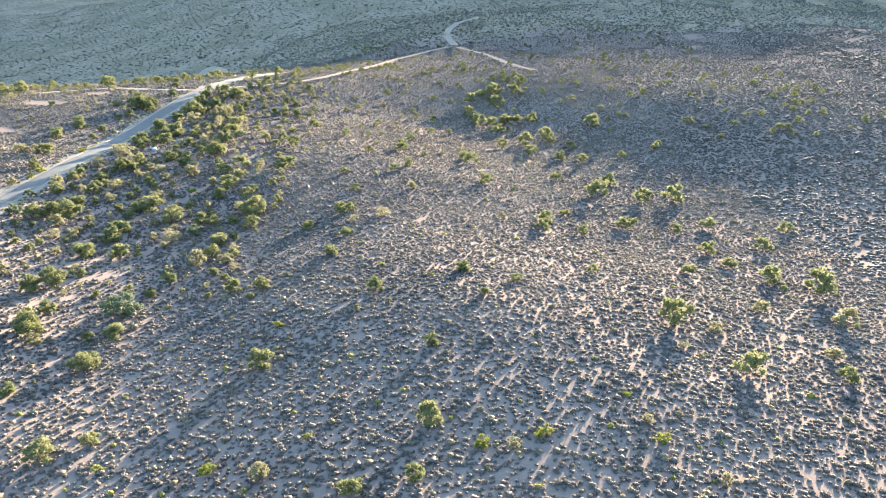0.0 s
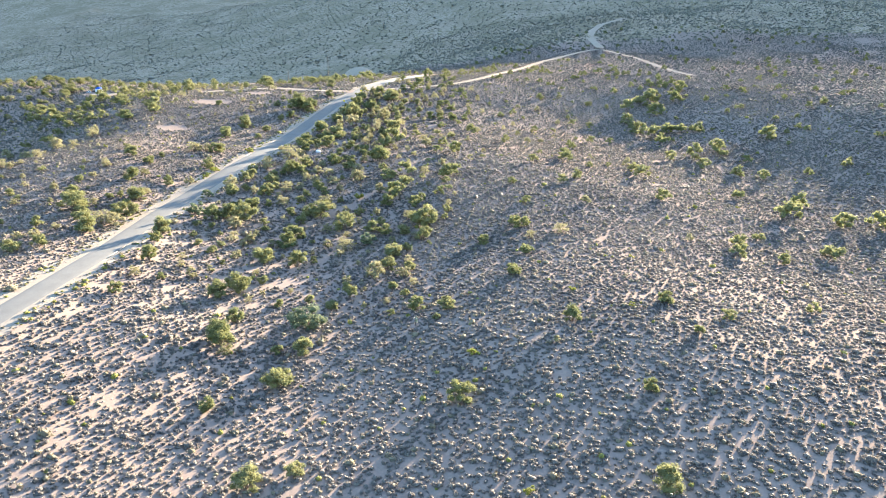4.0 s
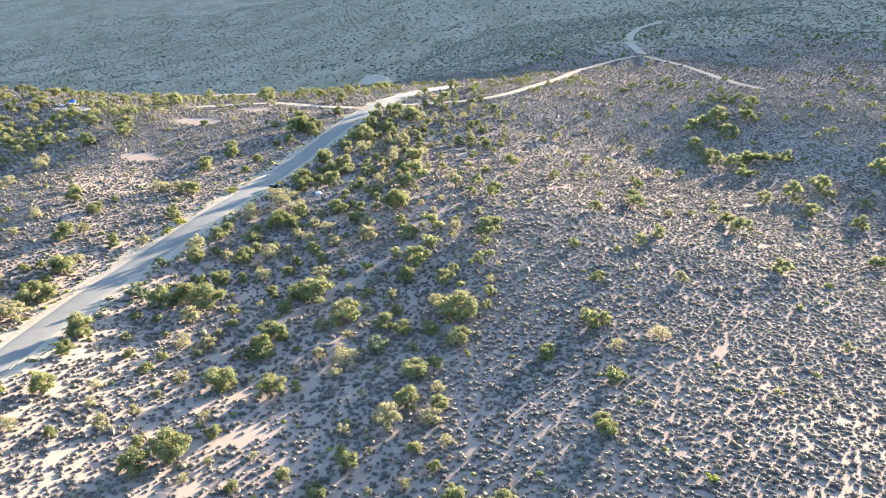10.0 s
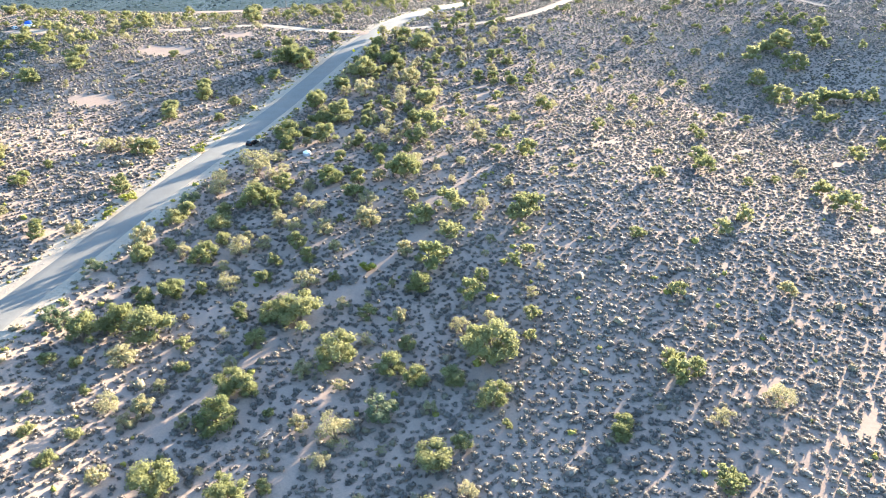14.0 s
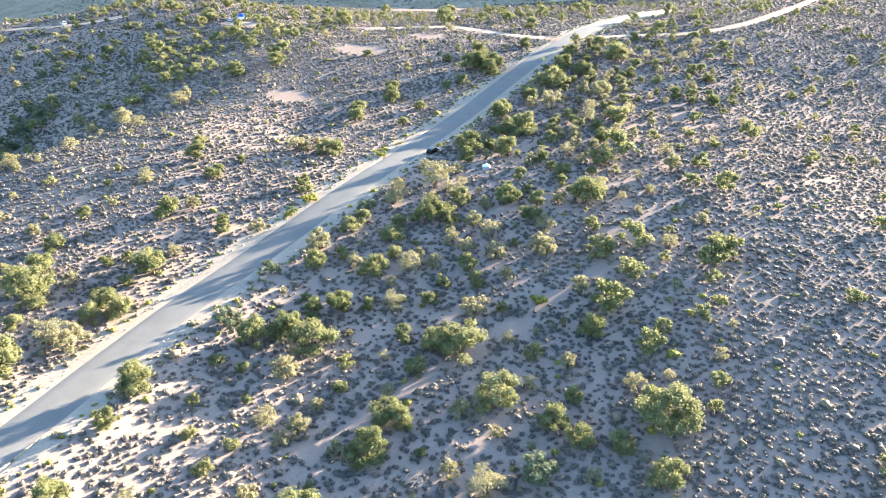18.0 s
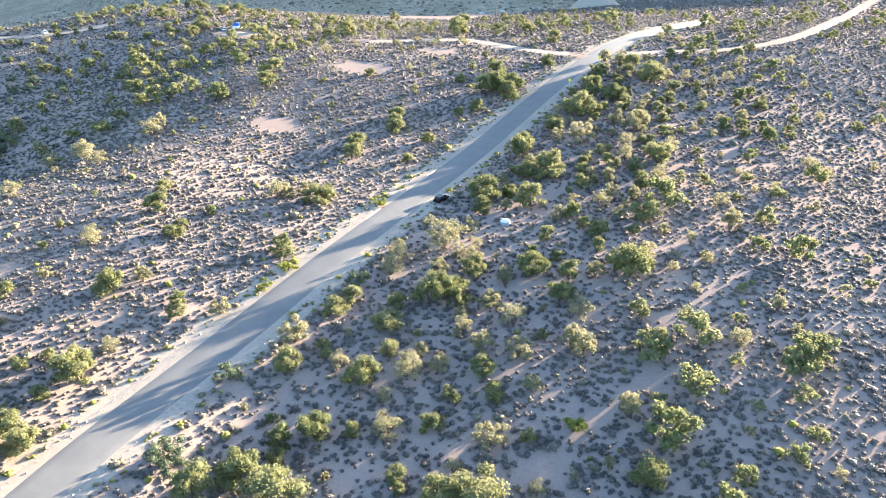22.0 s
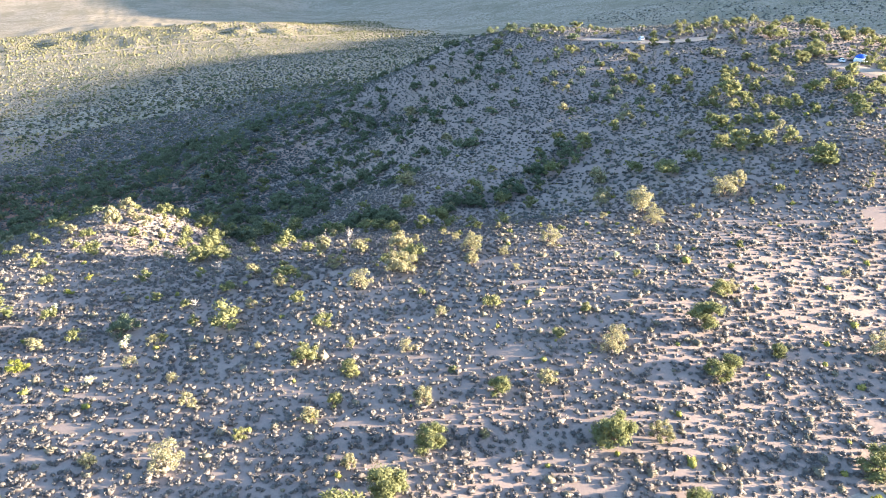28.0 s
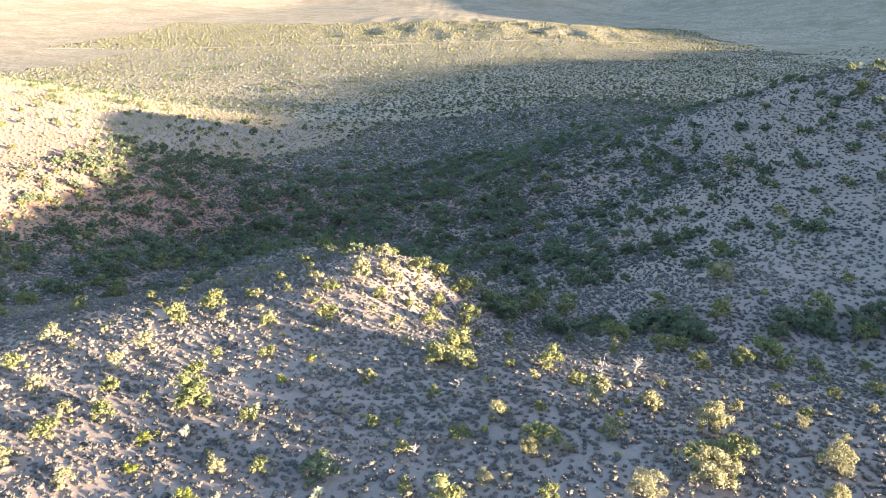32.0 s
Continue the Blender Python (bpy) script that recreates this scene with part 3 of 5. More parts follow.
scatter_shrubs("dry_bush", "straw-coloured dry bushes between the shrubs", -350, 130, 75, 560, 4.4, 0.72, 8, 5, PALE_SCRUB, 32, 0.55, tall=1.0, category="bush")
scatter_shrubs("valley_bushes", "dark scattered bushes on the valley floor", -1800, -880, -500, 900, 7.5, 1.7, 0, 4, SHADE_SCRUB, 19, 0.7, tall=0.9)
scatter_shrubs("valley_bushes", "straw-coloured bushes on the valley floor", -1800, -560, -500, 900, 6.5, 1.6, 0, 4, VALLEY_SCRUB, 26, 0.6, lambda x, y: (x < -930) | (y > 90), tall=0.9)
scatter_shrubs("golden_bushes", "bushes on the canyon hillside with sunlit gold in their colour", -880, -430, -260, 160, 3.2, 1.1, 2, 4, SUNLIT_SCRUB, 27, 0.75, lambda x, y: y < np.maximum(60, 75 - 0.25 * (x + 560)), tall=0.9)
scatter_shrubs("valley_bushes", "dark scattered bushes on the valley floor", -2600, -1800, -700, 900, 9, 2.6, 0, 4, VALLEY_SCRUB, 24, 0.75, tall=0.9)
scatter_shrubs("ridge_bushes", "dark scattered bushes on the far ridge", -300, 700, 880, 1400, 5.5, 1.4, 0, 4, MOUNTAIN_SCRUB, 25, 0.8, tall=0.9)
scatter_shrubs("mountain_bushes", "dark scattered bushes on the far mountainside", -1700, 700, 880, 2500, 11, 2.3, 0, 4, MOUNTAIN_SCRUB, 20, 0.7, tall=0.8)


# ---- stones ----
STONE = foliage_material("pale_stone", [(0.0, (0.24, 0.20, 0.165)), (0.6, (0.32, 0.28, 0.235)), (1.0, (0.40, 0.36, 0.31))], clear=0)
scatter_shrubs("stones", "loose pale stones on the ground", -350, 130, 75, 480, 5.0, 0.17, 2, 5, STONE, 33, 0.4, tall=0.8, category="stone", template=stone_template)


def along_road(name, n, seed, template, mat, size, low, high, label, category):
    """Small things strewn along both edges of the asphalt."""
    r = np.random.RandomState(seed)
    w = WAYS["main"]
    k = r.randint(0, len(w.line), n)
    d = np.gradient(w.line, axis=0)
    d /= np.linalg.norm(d, axis=1)[:, None]
    off = np.where(r.rand(n) < 0.5, 1, -1) * r.uniform(low, high, n)
    p = w.line[k] + np.c_[d[k, 1], -d[k, 0]] * off[:, None] + d[k] * r.uniform(-1, 1, (n, 1))
    z = w.z[k] - 0.03
    tv, tf = template
    s = np.exp(r.normal(size, 0.4, n))[:, None]
    a = r.uniform(0, 6.283, n)
    c, sn = np.cos(a)[:, None], np.sin(a)[:, None]
    v = np.stack([(tv[:, 0] * c - tv[:, 1] * sn) * s + p[:, :1], (tv[:, 0] * sn + tv[:, 1] * c) * s + p[:, 1:], tv[:, 2] * s * 0.85 + z[:, None]], -1)
    f = tf[None] + (np.arange(n) * len(tv))[:, None, None]
    tagged(new(name, mesh_from(name, v.reshape(-1, 3), f.reshape(-1, 3), mat)), label, category, kind="stuff")


along_road("roadside_stones", 2200, 8, stone_template(3, 2, 5), STONE, -2.1, 4.3, 7.5, "pale broken stones along the road edges", "stone")
along_road("roadside_tufts", 480, 9, shrub_template(4, 14, 5), YELLOW_SCRUB, -0.75, 5.2, 9.0, "yellow-green tufts along the road verges", "bush")
along_road("roadside_tufts", 1100, 10, shrub_template(6, 14, 5), PALE_SCRUB, -0.8, 5.4, 9.2, "straw-coloured dry tufts along the road verges", "bush")


# ---- trees ----
def blob(r, centre, s, cards, size):
    """A clump of foliage: a small crumpled core inside a shell of leaf sprays that face outwards."""
    t = bmesh.new()
    bmesh.ops.create_icosphere(t, subdivisions=1, radius=1)
    v = np.array([p.co[:] for p in t.verts]) * r.uniform(0.5, 0.78, (len(t.verts), 1))
    f = np.array([[q.index for q in p.verts] for p in t.faces])
    t.free()
    v = v * s + centre
    d = r.normal(size=(cards, 3))
    d /= np.linalg.norm(d, axis=1)[:, None]
    d[:, 2] = np.where(d[:, 2] < -0.5, -d[:, 2], d[:, 2])
    c = d * (np.array(s) * r.uniform(0.66, 1.16, (cards, 1))) + centre
    d = d + r.normal(size=(cards, 3)) * 0.45
    d /= np.linalg.norm(d, axis=1)[:, None]
    e1 = np.cross(d, r.normal(size=(cards, 3)))
    e1 /= np.linalg.norm(e1, axis=1)[:, None]
    e2 = np.cross(d, e1)
    a, b, h = (r.uniform(0.6, 1.5, (cards, 1)) * size for _ in range(3))
    lift = d * r.uniform(-0.2, 1.3, (cards, 1)) * size
    tri = np.stack([c + e1 * a - d * size * 0.4, c - e1 * b * 0.6 + e2 * h, c - e1 * b * 0.5 - e2 * h * 0.8 + lift], 1).reshape(-1, 3)
    return v, f, tri


def limb(b, p, q, r0, r1, sides=5):
    m = Matrix.Translation((p + q) / 2) @ (q - p).to_track_quat("Z", "Y").to_matrix().to_4x4()
    bmesh.ops.create_cone(b, segments=sides, radius1=r0, radius2=r1, depth=(q - p).length, matrix=m)


def tree_meshes(seed, leaf, clumps=19, cards=58, squat=1.0, size=0.031, low=0.1, clump=1.12, core=True):
    """Crown and stems of a tree 1 m high."""
    r = np.random.RandomState(seed)
    vs, fs, n, tips = [], [], 0, []
    heads = [(r.uniform(-0.16, 0.16), r.uniform(-0.16, 0.16), r.uniform(0.75, 0.9)) for _ in range(r.randint(1, 4))]
    for k in range(clumps):
        a, q = k * 2.4 + r.uniform(-0.4, 0.4), math.sqrt((k + 0.5) / clumps)
        hx, hy, top = heads[k % len(heads)]
        hgt = r.uniform(low, top) * (1 - 0.25 * q) + 0.05
        wide = 0.37 * squat * q * (1.15 - 0.55 * max(0, hgt - 0.4))
        s = r.uniform(0.11, 0.19) * (1.15 - 0.35 * q) * clump
        c = (math.cos(a) * wide + hx * hgt, math.sin(a) * wide + hy * hgt, hgt)
        tips.append(c)
        v, f, tri = blob(r, c, (s * 1.1, s * 1.1, s), cards, size)
        if core:
            vs.append(v), fs.append(f + n)
            n += len(v)
        vs.append(tri), fs.append(np.arange(len(tri)).reshape(-1, 3) + n)
        n += len(tri)
    crown = mesh_from("crown", np.concatenate(vs), np.concatenate(fs), leaf)
    b = bmesh.new()
    turns = [k * 1.2566 for k in range(5)]
    foot = [b.verts.new((math.cos(a) * 0.034, math.sin(a) * 0.034, -0.04)) for a in turns]
    for k in range(0, len(tips), 3):
        x, y, z = tips[k]
        ring = [b.verts.new((x * 0.4 + math.cos(a) * 0.018, y * 0.4 + math.sin(a) * 0.018, z * 0.5)) for a in turns]
        tip = b.verts.new((x, y, z))
        for q in range(5):
            p = (q + 1) % 5
            b.faces.new((foot[q], foot[p], ring[p], ring[q]))
            b.faces.new((ring[q], ring[p], tip))
    stem = bpy.data.meshes.new("trunk")
    b.to_mesh(stem)
    b.free()
    stem.materials.append(BARK)
    return crown, stem


GREY_LEAF = foliage_material("grey_leaf", [(0.0, (0.20, 0.185, 0.098)), (0.5, (0.28, 0.256, 0.142)), (1.0, (0.38, 0.335, 0.20))], "both", 0.42)
YELLOW_LEAF = foliage_material("yellow_leaf", [(0.0, (0.15, 0.17, 0.035)), (0.5, (0.23, 0.235, 0.05)), (1.0, (0.32, 0.295, 0.075))], "both", 0.35)
# green of the oaks, also the shade tone painted on canyon junipers
OAK_AND_SHADE_LEAF = foliage_material("oak_and_shade_leaf", [(0.0, (0.085, 0.108, 0.064)), (0.5, (0.135, 0.157, 0.09)), (1.0, (0.195, 0.207, 0.122))], "both", 0.35)
JUNIPER = [tree_meshes(100 + k, LEAF, 21, 135, size=0.021, squat=(0.85, 1.0, 1.15, 0.75, 0.95)[k % 5]) for k in range(10)]
GREY = [tree_meshes(130 + k, GREY_LEAF, 17, 115, (0.9, 1.1, 0.8)[k % 3], 0.0205, 0.2, 0.9, k % 2 == 0) for k in range(6)]
YELLOW = [tree_meshes(150 + k, YELLOW_LEAF, 11, 90, 1.25, 0.031, 0.15, 1.2) for k in range(3)]
OAK_AND_SHADED = [tree_meshes(160 + k, OAK_AND_SHADE_LEAF, 15, 84, 1.2, 0.028, 0.12, 1.1) for k in range(3)]


def plant(name, x, y, height, pick, kinds, label, group, wide, category):
    crown, stem = kinds[pick % len(kinds)]
    base = new(name)
    base.matrix_world = Matrix.Translation((x, y, float(on_ground(x, y)[0]))) @ Matrix.Rotation((pick * 2.4 + x) % 6.283, 4, "Z") @ Matrix.Diagonal((height * wide, height * wide, height, 1))
    part("crown", crown, None, base)
    part("trunk", stem, None, base)
    return tagged(base, label, category, group)


# ---- plants one by one: x, y, height ----
JUNIPERS_A = ((-14.4, 96.3, 2.9), (-4.4, 98.9, 3.0), (-70.0, 109.1, 4.2), (-2.4, 113.8, 4.8), (-63.4, 114.1, 2.9), (-87.7, 131.4, 3.3), (82.3, 133.2, 3.3), (62.4, 134.3, 4.9), (-38.5, 138.8, 4.5), (-2.3, 141.8, 3.4), (-77.9, 143.3, 4.7), (-96.6, 156.7, 6.2), (-83.3, 157.0, 2.6), (54.3, 157.5, 6.3), (-77.2, 157.6, 4.4), (-253.4, 159.6, 3.2), (-98.6, 159.7, 5.1), (-78.8, 161.4, 3.2), (-259.0, 165.9, 3.4), (10.1, 166.7, 2.4), (-98.9, 169.6, 4.0), (-131.3, 170.8, 3.1), (-16.9, 171.5, 4.0), (-49.7, 175.9, 1.9), (19.3, 179.4, 2.5), (-108.9, 180.8, 5.3), (-48.1, 182.2, 3.5), (-55.6, 182.5, 4.1), (5.5, 185.4, 3.6), (-105.1, 186.0, 6.0), (-172.0, 186.3, 3.8), (-201.1, 186.9, 3.5),)
JUNIPERS_B = ((103.6, 187.9, 8.0), (-76.0, 190.9, 4.9), (-168.0, 191.9, 4.2), (42.1, 193.4, 3.0), (-135.6, 194.1, 5.3), (-65.4, 196.3, 2.8), (94.2, 198.9, 5.4), (-32.6, 202.7, 3.3), (72.4, 202.7, 3.9), (-33.1, 205.0, 3.2), (-97.3, 208.9, 5.6), (-181.9, 209.5, 3.7), (-107.9, 209.5, 5.7), (-165.2, 209.6, 6.2), (-70.2, 211.1, 4.3), (-63.6, 211.3, 3.0), (87.6, 211.7, 4.1), (-144.1, 216.7, 4.7), (-174.1, 218.6, 3.3), (-135.3, 219.6, 2.0), (-237.1, 220.0, 4.7), (-71.4, 222.2, 5.2), (-30.4, 223.0, 3.7), (-106.0, 223.5, 5.2), (-177.0, 224.5, 3.8), (-181.2, 226.6, 7.3), (85.9, 226.9, 4.4), (-165.7, 227.1, 3.6), (-138.9, 229.3, 2.2), (-217.9, 229.8, 3.8), (-134.1, 230.2, 2.2), (-44.5, 231.1, 3.1),)
JUNIPERS_C = ((-107.2, 231.6, 4.7), (-205.6, 231.7, 2.1), (-104.4, 231.7, 3.8), (-163.5, 231.8, 4.5), (-167.5, 232.1, 3.7), (106.7, 232.5, 4.5), (-238.2, 232.8, 2.7), (-250.1, 233.3, 3.8), (-44.4, 233.7, 2.7), (-185.3, 234.0, 5.1), (-171.2, 234.1, 2.1), (-117.4, 234.4, 2.2), (-227.0, 234.9, 2.9), (-137.0, 236.5, 5.9), (-64.6, 236.7, 4.6), (-77.8, 239.7, 4.3), (-169.8, 239.9, 2.9), (34.0, 240.1, 4.6), (-71.6, 241.1, 3.9), (-127.6, 241.5, 7.0), (-191.6, 241.5, 3.9), (47.8, 241.6, 3.7), (-83.2, 242.3, 4.5), (-134.7, 242.5, 5.7), (-178.2, 242.6, 2.6), (-93.1, 242.8, 6.8), (-108.4, 243.9, 3.7), (-169.0, 245.9, 4.7), (-35.8, 246.0, 4.2), (-176.4, 246.2, 2.6), (-171.1, 247.6, 4.7), (-32.6, 247.9, 3.4),)
JUNIPERS_D = ((-66.5, 248.1, 7.2), (-64.7, 249.0, 3.6), (82.7, 250.0, 3.8), (-35.9, 250.2, 3.6), (36.0, 250.5, 4.8), (-160.4, 251.5, 3.4), (-70.0, 252.2, 4.2), (-108.2, 252.2, 4.9), (-103.4, 252.5, 6.8), (-244.4, 253.5, 4.3), (66.5, 253.9, 5.8), (-198.0, 254.6, 3.2), (124.9, 256.3, 3.9), (96.0, 256.5, 5.9), (-245.6, 257.9, 3.9), (-219.1, 263.0, 3.0), (45.2, 263.8, 3.6), (-115.5, 264.3, 3.2), (-183.2, 265.0, 6.0), (-72.8, 266.2, 4.6), (-168.9, 266.7, 2.8), (-83.6, 267.6, 4.7), (-130.4, 267.6, 5.5), (-101.7, 268.4, 2.7), (-170.7, 269.2, 3.1), (-33.4, 273.5, 3.0), (-109.7, 273.9, 3.4), (-82.6, 276.6, 6.0), (-133.7, 281.9, 4.2), (-63.7, 284.5, 2.8), (-188.4, 286.7, 3.2), (-135.6, 288.6, 3.7),)
JUNIPERS_E = ((-81.4, 288.9, 5.3), (-189.3, 289.7, 2.8), (81.1, 291.1, 6.6), (94.3, 292.5, 7.7), (-65.7, 292.5, 2.9), (-199.2, 293.1, 4.8), (-130.8, 293.4, 6.6), (-90.0, 293.7, 4.9), (-166.3, 294.4, 3.9), (-88.4, 295.2, 3.7), (63.4, 295.3, 7.8), (-40.3, 295.9, 2.9), (17.8, 297.0, 4.4), (-76.4, 297.2, 2.4), (-67.1, 298.3, 6.0), (-189.3, 299.1, 2.4), (-89.5, 299.7, 2.8), (-83.7, 301.4, 5.6), (-205.8, 301.5, 3.2), (-66.6, 301.6, 5.5), (-20.9, 303.9, 3.6), (-65.0, 304.8, 4.9), (-127.0, 304.9, 4.6), (-116.4, 310.4, 4.7), (-14.6, 312.3, 4.3), (72.3, 315.4, 5.9), (-99.1, 317.1, 7.5), (50.3, 318.4, 4.8), (-174.2, 318.6, 5.1), (-173.8, 322.3, 4.0), (-118.9, 324.8, 3.6), (12.7, 331.9, 6.0),)
JUNIPERS_F = ((-113.8, 334.4, 3.0), (-139.9, 339.1, 7.0), (-69.5, 339.9, 5.9), (-128.4, 340.7, 6.2), (10.4, 343.2, 5.7), (-102.2, 343.5, 5.4), (-183.6, 348.3, 5.0), (-19.3, 349.1, 5.2), (-99.8, 351.7, 7.9), (-169.1, 353.3, 2.9), (67.9, 354.1, 5.2), (-77.5, 355.0, 4.0), (-186.2, 355.0, 5.1), (-20.5, 358.4, 4.7), (57.6, 358.9, 5.3), (-131.6, 360.3, 7.6), (89.2, 362.8, 4.0), (-245.8, 366.1, 5.3), (-249.4, 368.6, 5.6), (-246.6, 369.4, 3.4), (44.8, 369.7, 5.5), (-171.3, 369.9, 3.6), (-141.7, 370.4, 7.0), (-93.4, 371.5, 3.4), (-183.3, 371.6, 6.4), (108.8, 373.2, 4.1), (-49.5, 376.6, 4.2), (-186.8, 379.0, 5.0), (-239.1, 382.7, 4.6), (-107.4, 382.9, 7.2), (31.5, 385.4, 5.0), (-241.2, 385.7, 5.1),)
JUNIPERS_G = ((-68.3, 390.8, 5.4), (-172.4, 392.7, 3.4), (-18.1, 392.9, 3.5), (-250.3, 394.5, 4.8), (-140.9, 394.7, 5.7), (-248.3, 397.6, 5.8), (45.0, 398.3, 7.3), (-168.8, 399.9, 3.5), (56.4, 403.6, 8.0), (-137.7, 408.6, 8.0), (-164.3, 414.8, 5.2), (-171.7, 416.1, 8.0), (-168.2, 417.3, 3.7), (-81.8, 417.8, 5.0), (-184.9, 421.1, 3.8), (-169.3, 421.2, 6.8), (-164.6, 422.3, 5.5), (84.9, 423.8, 7.7), (32.3, 426.7, 6.8), (-132.5, 426.9, 5.4), (-130.0, 429.1, 6.3), (-139.4, 429.8, 7.4), (-104.5, 434.5, 3.5), (-177.1, 436.2, 5.9), (29.6, 444.4, 8.0), (-58.1, 445.8, 3.4), (-87.3, 446.4, 4.4), (-124.8, 451.8, 8.0), (54.7, 453.0, 6.2), (22.4, 454.1, 7.4), (45.2, 454.9, 7.3), (-164.4, 455.5, 4.1),)
JUNIPERS_H = ((38.9, 456.5, 8.0), (-126.3, 457.3, 7.8), (-92.3, 458.6, 3.7), (19.3, 460.6, 5.4), (-134.6, 462.1, 7.0), (16.6, 477.4, 6.8), (-175.6, 494.9, 5.7), (-219.7, 495.0, 7.3), (36.4, 497.8, 8.0), (17.7, 504.5, 8.0), (-118.6, 504.9, 6.6), (-228.3, 509.8, 8.0), (-208.3, 510.9, 5.0), (-195.9, 514.9, 5.0), (26.4, 517.3, 8.0), (50.2, 525.3, 8.0), (34.1, 525.6, 8.0), (-259.7, 529.0, 4.1), (34.7, 532.1, 7.6), (-136.1, 535.3, 3.6), (-240.6, 542.6, 6.6), (-108.5, 546.1, 4.8), (56.9, 554.5, 7.9), (-191.2, 559.3, 5.5), (-124.0, 569.1, 5.2), (-174.4, 578.5, 8.0), (-83.1, 600.0, 5.3), (-119.6, 619.6, 4.3), (-105.8, 622.3, 4.3), (-516.1, 39.3, 5.5), (-753.6, 47.3, 6.7), (-501.4, 61.1, 6.7),)
JUNIPERS_I = ((-401.5, 66.2, 5.8), (-585.8, 70.8, 5.8), (-530.2, 73.5, 5.7), (-428.1, 88.3, 6.5), (-394.1, 88.3, 5.7), (-446.4, 91.7, 6.9), (-364.8, 95.4, 5.8), (-397.8, 96.4, 6.7), (-339.4, 103.1, 5.1), (-532.4, 105.6, 7.2), (-433.8, 108.8, 6.6), (-314.4, 113.5, 3.2), (-483.2, 116.5, 8.0), (-555.4, 125.0, 7.6), (-501.8, 125.4, 8.0), (-415.9, 127.0, 6.1), (-307.3, 136.5, 3.0), (-488.2, 142.7, 7.8), (-626.9, 142.7, 6.4), (-527.5, 143.2, 7.2), (-272.8, 143.6, 3.3), (-509.7, 158.3, 8.0), (-294.8, 164.0, 4.4), (-547.5, 168.0, 7.5), (-302.2, 169.0, 5.1), (-461.6, 172.9, 4.8), (-619.9, 173.4, 6.3), (-273.0, 175.3, 2.8), (-263.4, 179.0, 5.2), (-369.6, 181.2, 2.5), (-334.4, 182.2, 2.7), (-294.5, 182.6, 3.3),)
JUNIPERS_J = ((-529.2, 185.5, 5.7), (-281.2, 186.0, 2.5), (-298.2, 193.9, 3.9), (-437.5, 198.7, 5.5), (-270.9, 206.2, 2.7), (-444.2, 207.6, 5.6), (-539.7, 209.1, 5.8), (-330.2, 210.6, 4.0), (-303.1, 215.3, 3.4), (-314.6, 216.0, 3.3), (-333.9, 216.1, 4.1), (-278.6, 217.4, 4.4), (-396.6, 217.9, 5.6), (-283.5, 220.2, 5.1), (-328.9, 221.9, 4.7), (-277.0, 222.5, 3.3), (-310.2, 223.2, 4.8), (-477.1, 226.7, 5.4), (-412.7, 228.1, 7.0), (-329.4, 229.0, 4.1), (-377.7, 231.0, 5.2), (-588.5, 231.2, 5.8), (-324.5, 233.1, 4.6), (-276.5, 237.4, 3.8), (-409.7, 238.3, 6.9), (-521.4, 238.6, 5.5), (-270.0, 240.9, 2.2), (-333.1, 240.9, 4.8), (-377.2, 241.8, 4.3), (-472.4, 246.8, 6.0), (-327.8, 247.4, 4.7), (-337.6, 249.5, 3.9),)
JUNIPERS_K = ((-303.7, 254.8, 5.2), (-414.8, 255.2, 5.0), (-497.8, 256.4, 5.1), (-293.4, 261.5, 3.8), (-363.5, 264.1, 4.8), (-293.7, 265.0, 3.2), (-282.4, 265.2, 3.5), (-524.4, 267.1, 4.9), (-399.1, 268.8, 5.6), (-323.6, 268.8, 3.2), (-460.0, 271.2, 4.6), (-284.8, 274.0, 4.0), (-390.5, 276.4, 4.5), (-523.9, 278.2, 4.1), (-311.7, 278.7, 4.2), (-286.4, 280.0, 5.6), (-384.7, 280.4, 4.4), (-458.7, 283.7, 4.5), (-334.4, 285.7, 5.0), (-387.6, 286.3, 5.3), (-286.6, 288.7, 2.6), (-417.8, 290.0, 3.9), (-271.0, 290.7, 2.7), (-503.0, 293.9, 4.6), (-387.2, 294.0, 3.5), (-385.2, 297.7, 3.4), (-286.7, 298.2, 2.0), (-310.4, 300.2, 4.7), (-298.6, 304.2, 5.0), (-376.4, 308.0, 4.1), (-289.6, 308.4, 3.6), (-323.2, 311.9, 2.5),)
JUNIPERS_L = ((-504.5, 313.6, 5.1), (-434.5, 314.2, 5.1), (-358.1, 319.9, 3.7), (-308.3, 325.4, 4.9), (-423.4, 329.7, 3.9), (-505.6, 330.3, 4.6), (-326.1, 330.4, 3.1), (-414.6, 339.2, 4.7), (-286.6, 340.2, 4.4), (-331.3, 340.9, 4.3), (-273.9, 341.0, 5.9), (-389.2, 342.3, 3.7), (-320.5, 343.6, 5.7), (-278.8, 344.0, 3.6), (-326.6, 347.2, 3.2), (-498.2, 347.6, 4.4), (-275.0, 350.4, 4.4), (-387.8, 351.4, 3.7), (-484.8, 352.3, 4.2), (-449.2, 355.0, 3.8), (-415.5, 355.6, 3.7), (-327.1, 359.4, 4.0), (-277.1, 361.2, 4.6), (-270.7, 362.9, 6.4), (-267.2, 367.5, 5.5), (-289.4, 372.4, 6.4), (-265.5, 375.4, 4.7), (-473.3, 375.4, 3.3), (-453.2, 380.3, 3.7), (-303.6, 380.5, 4.1), (-368.4, 387.1, 4.5), (-315.8, 403.6, 5.5),)
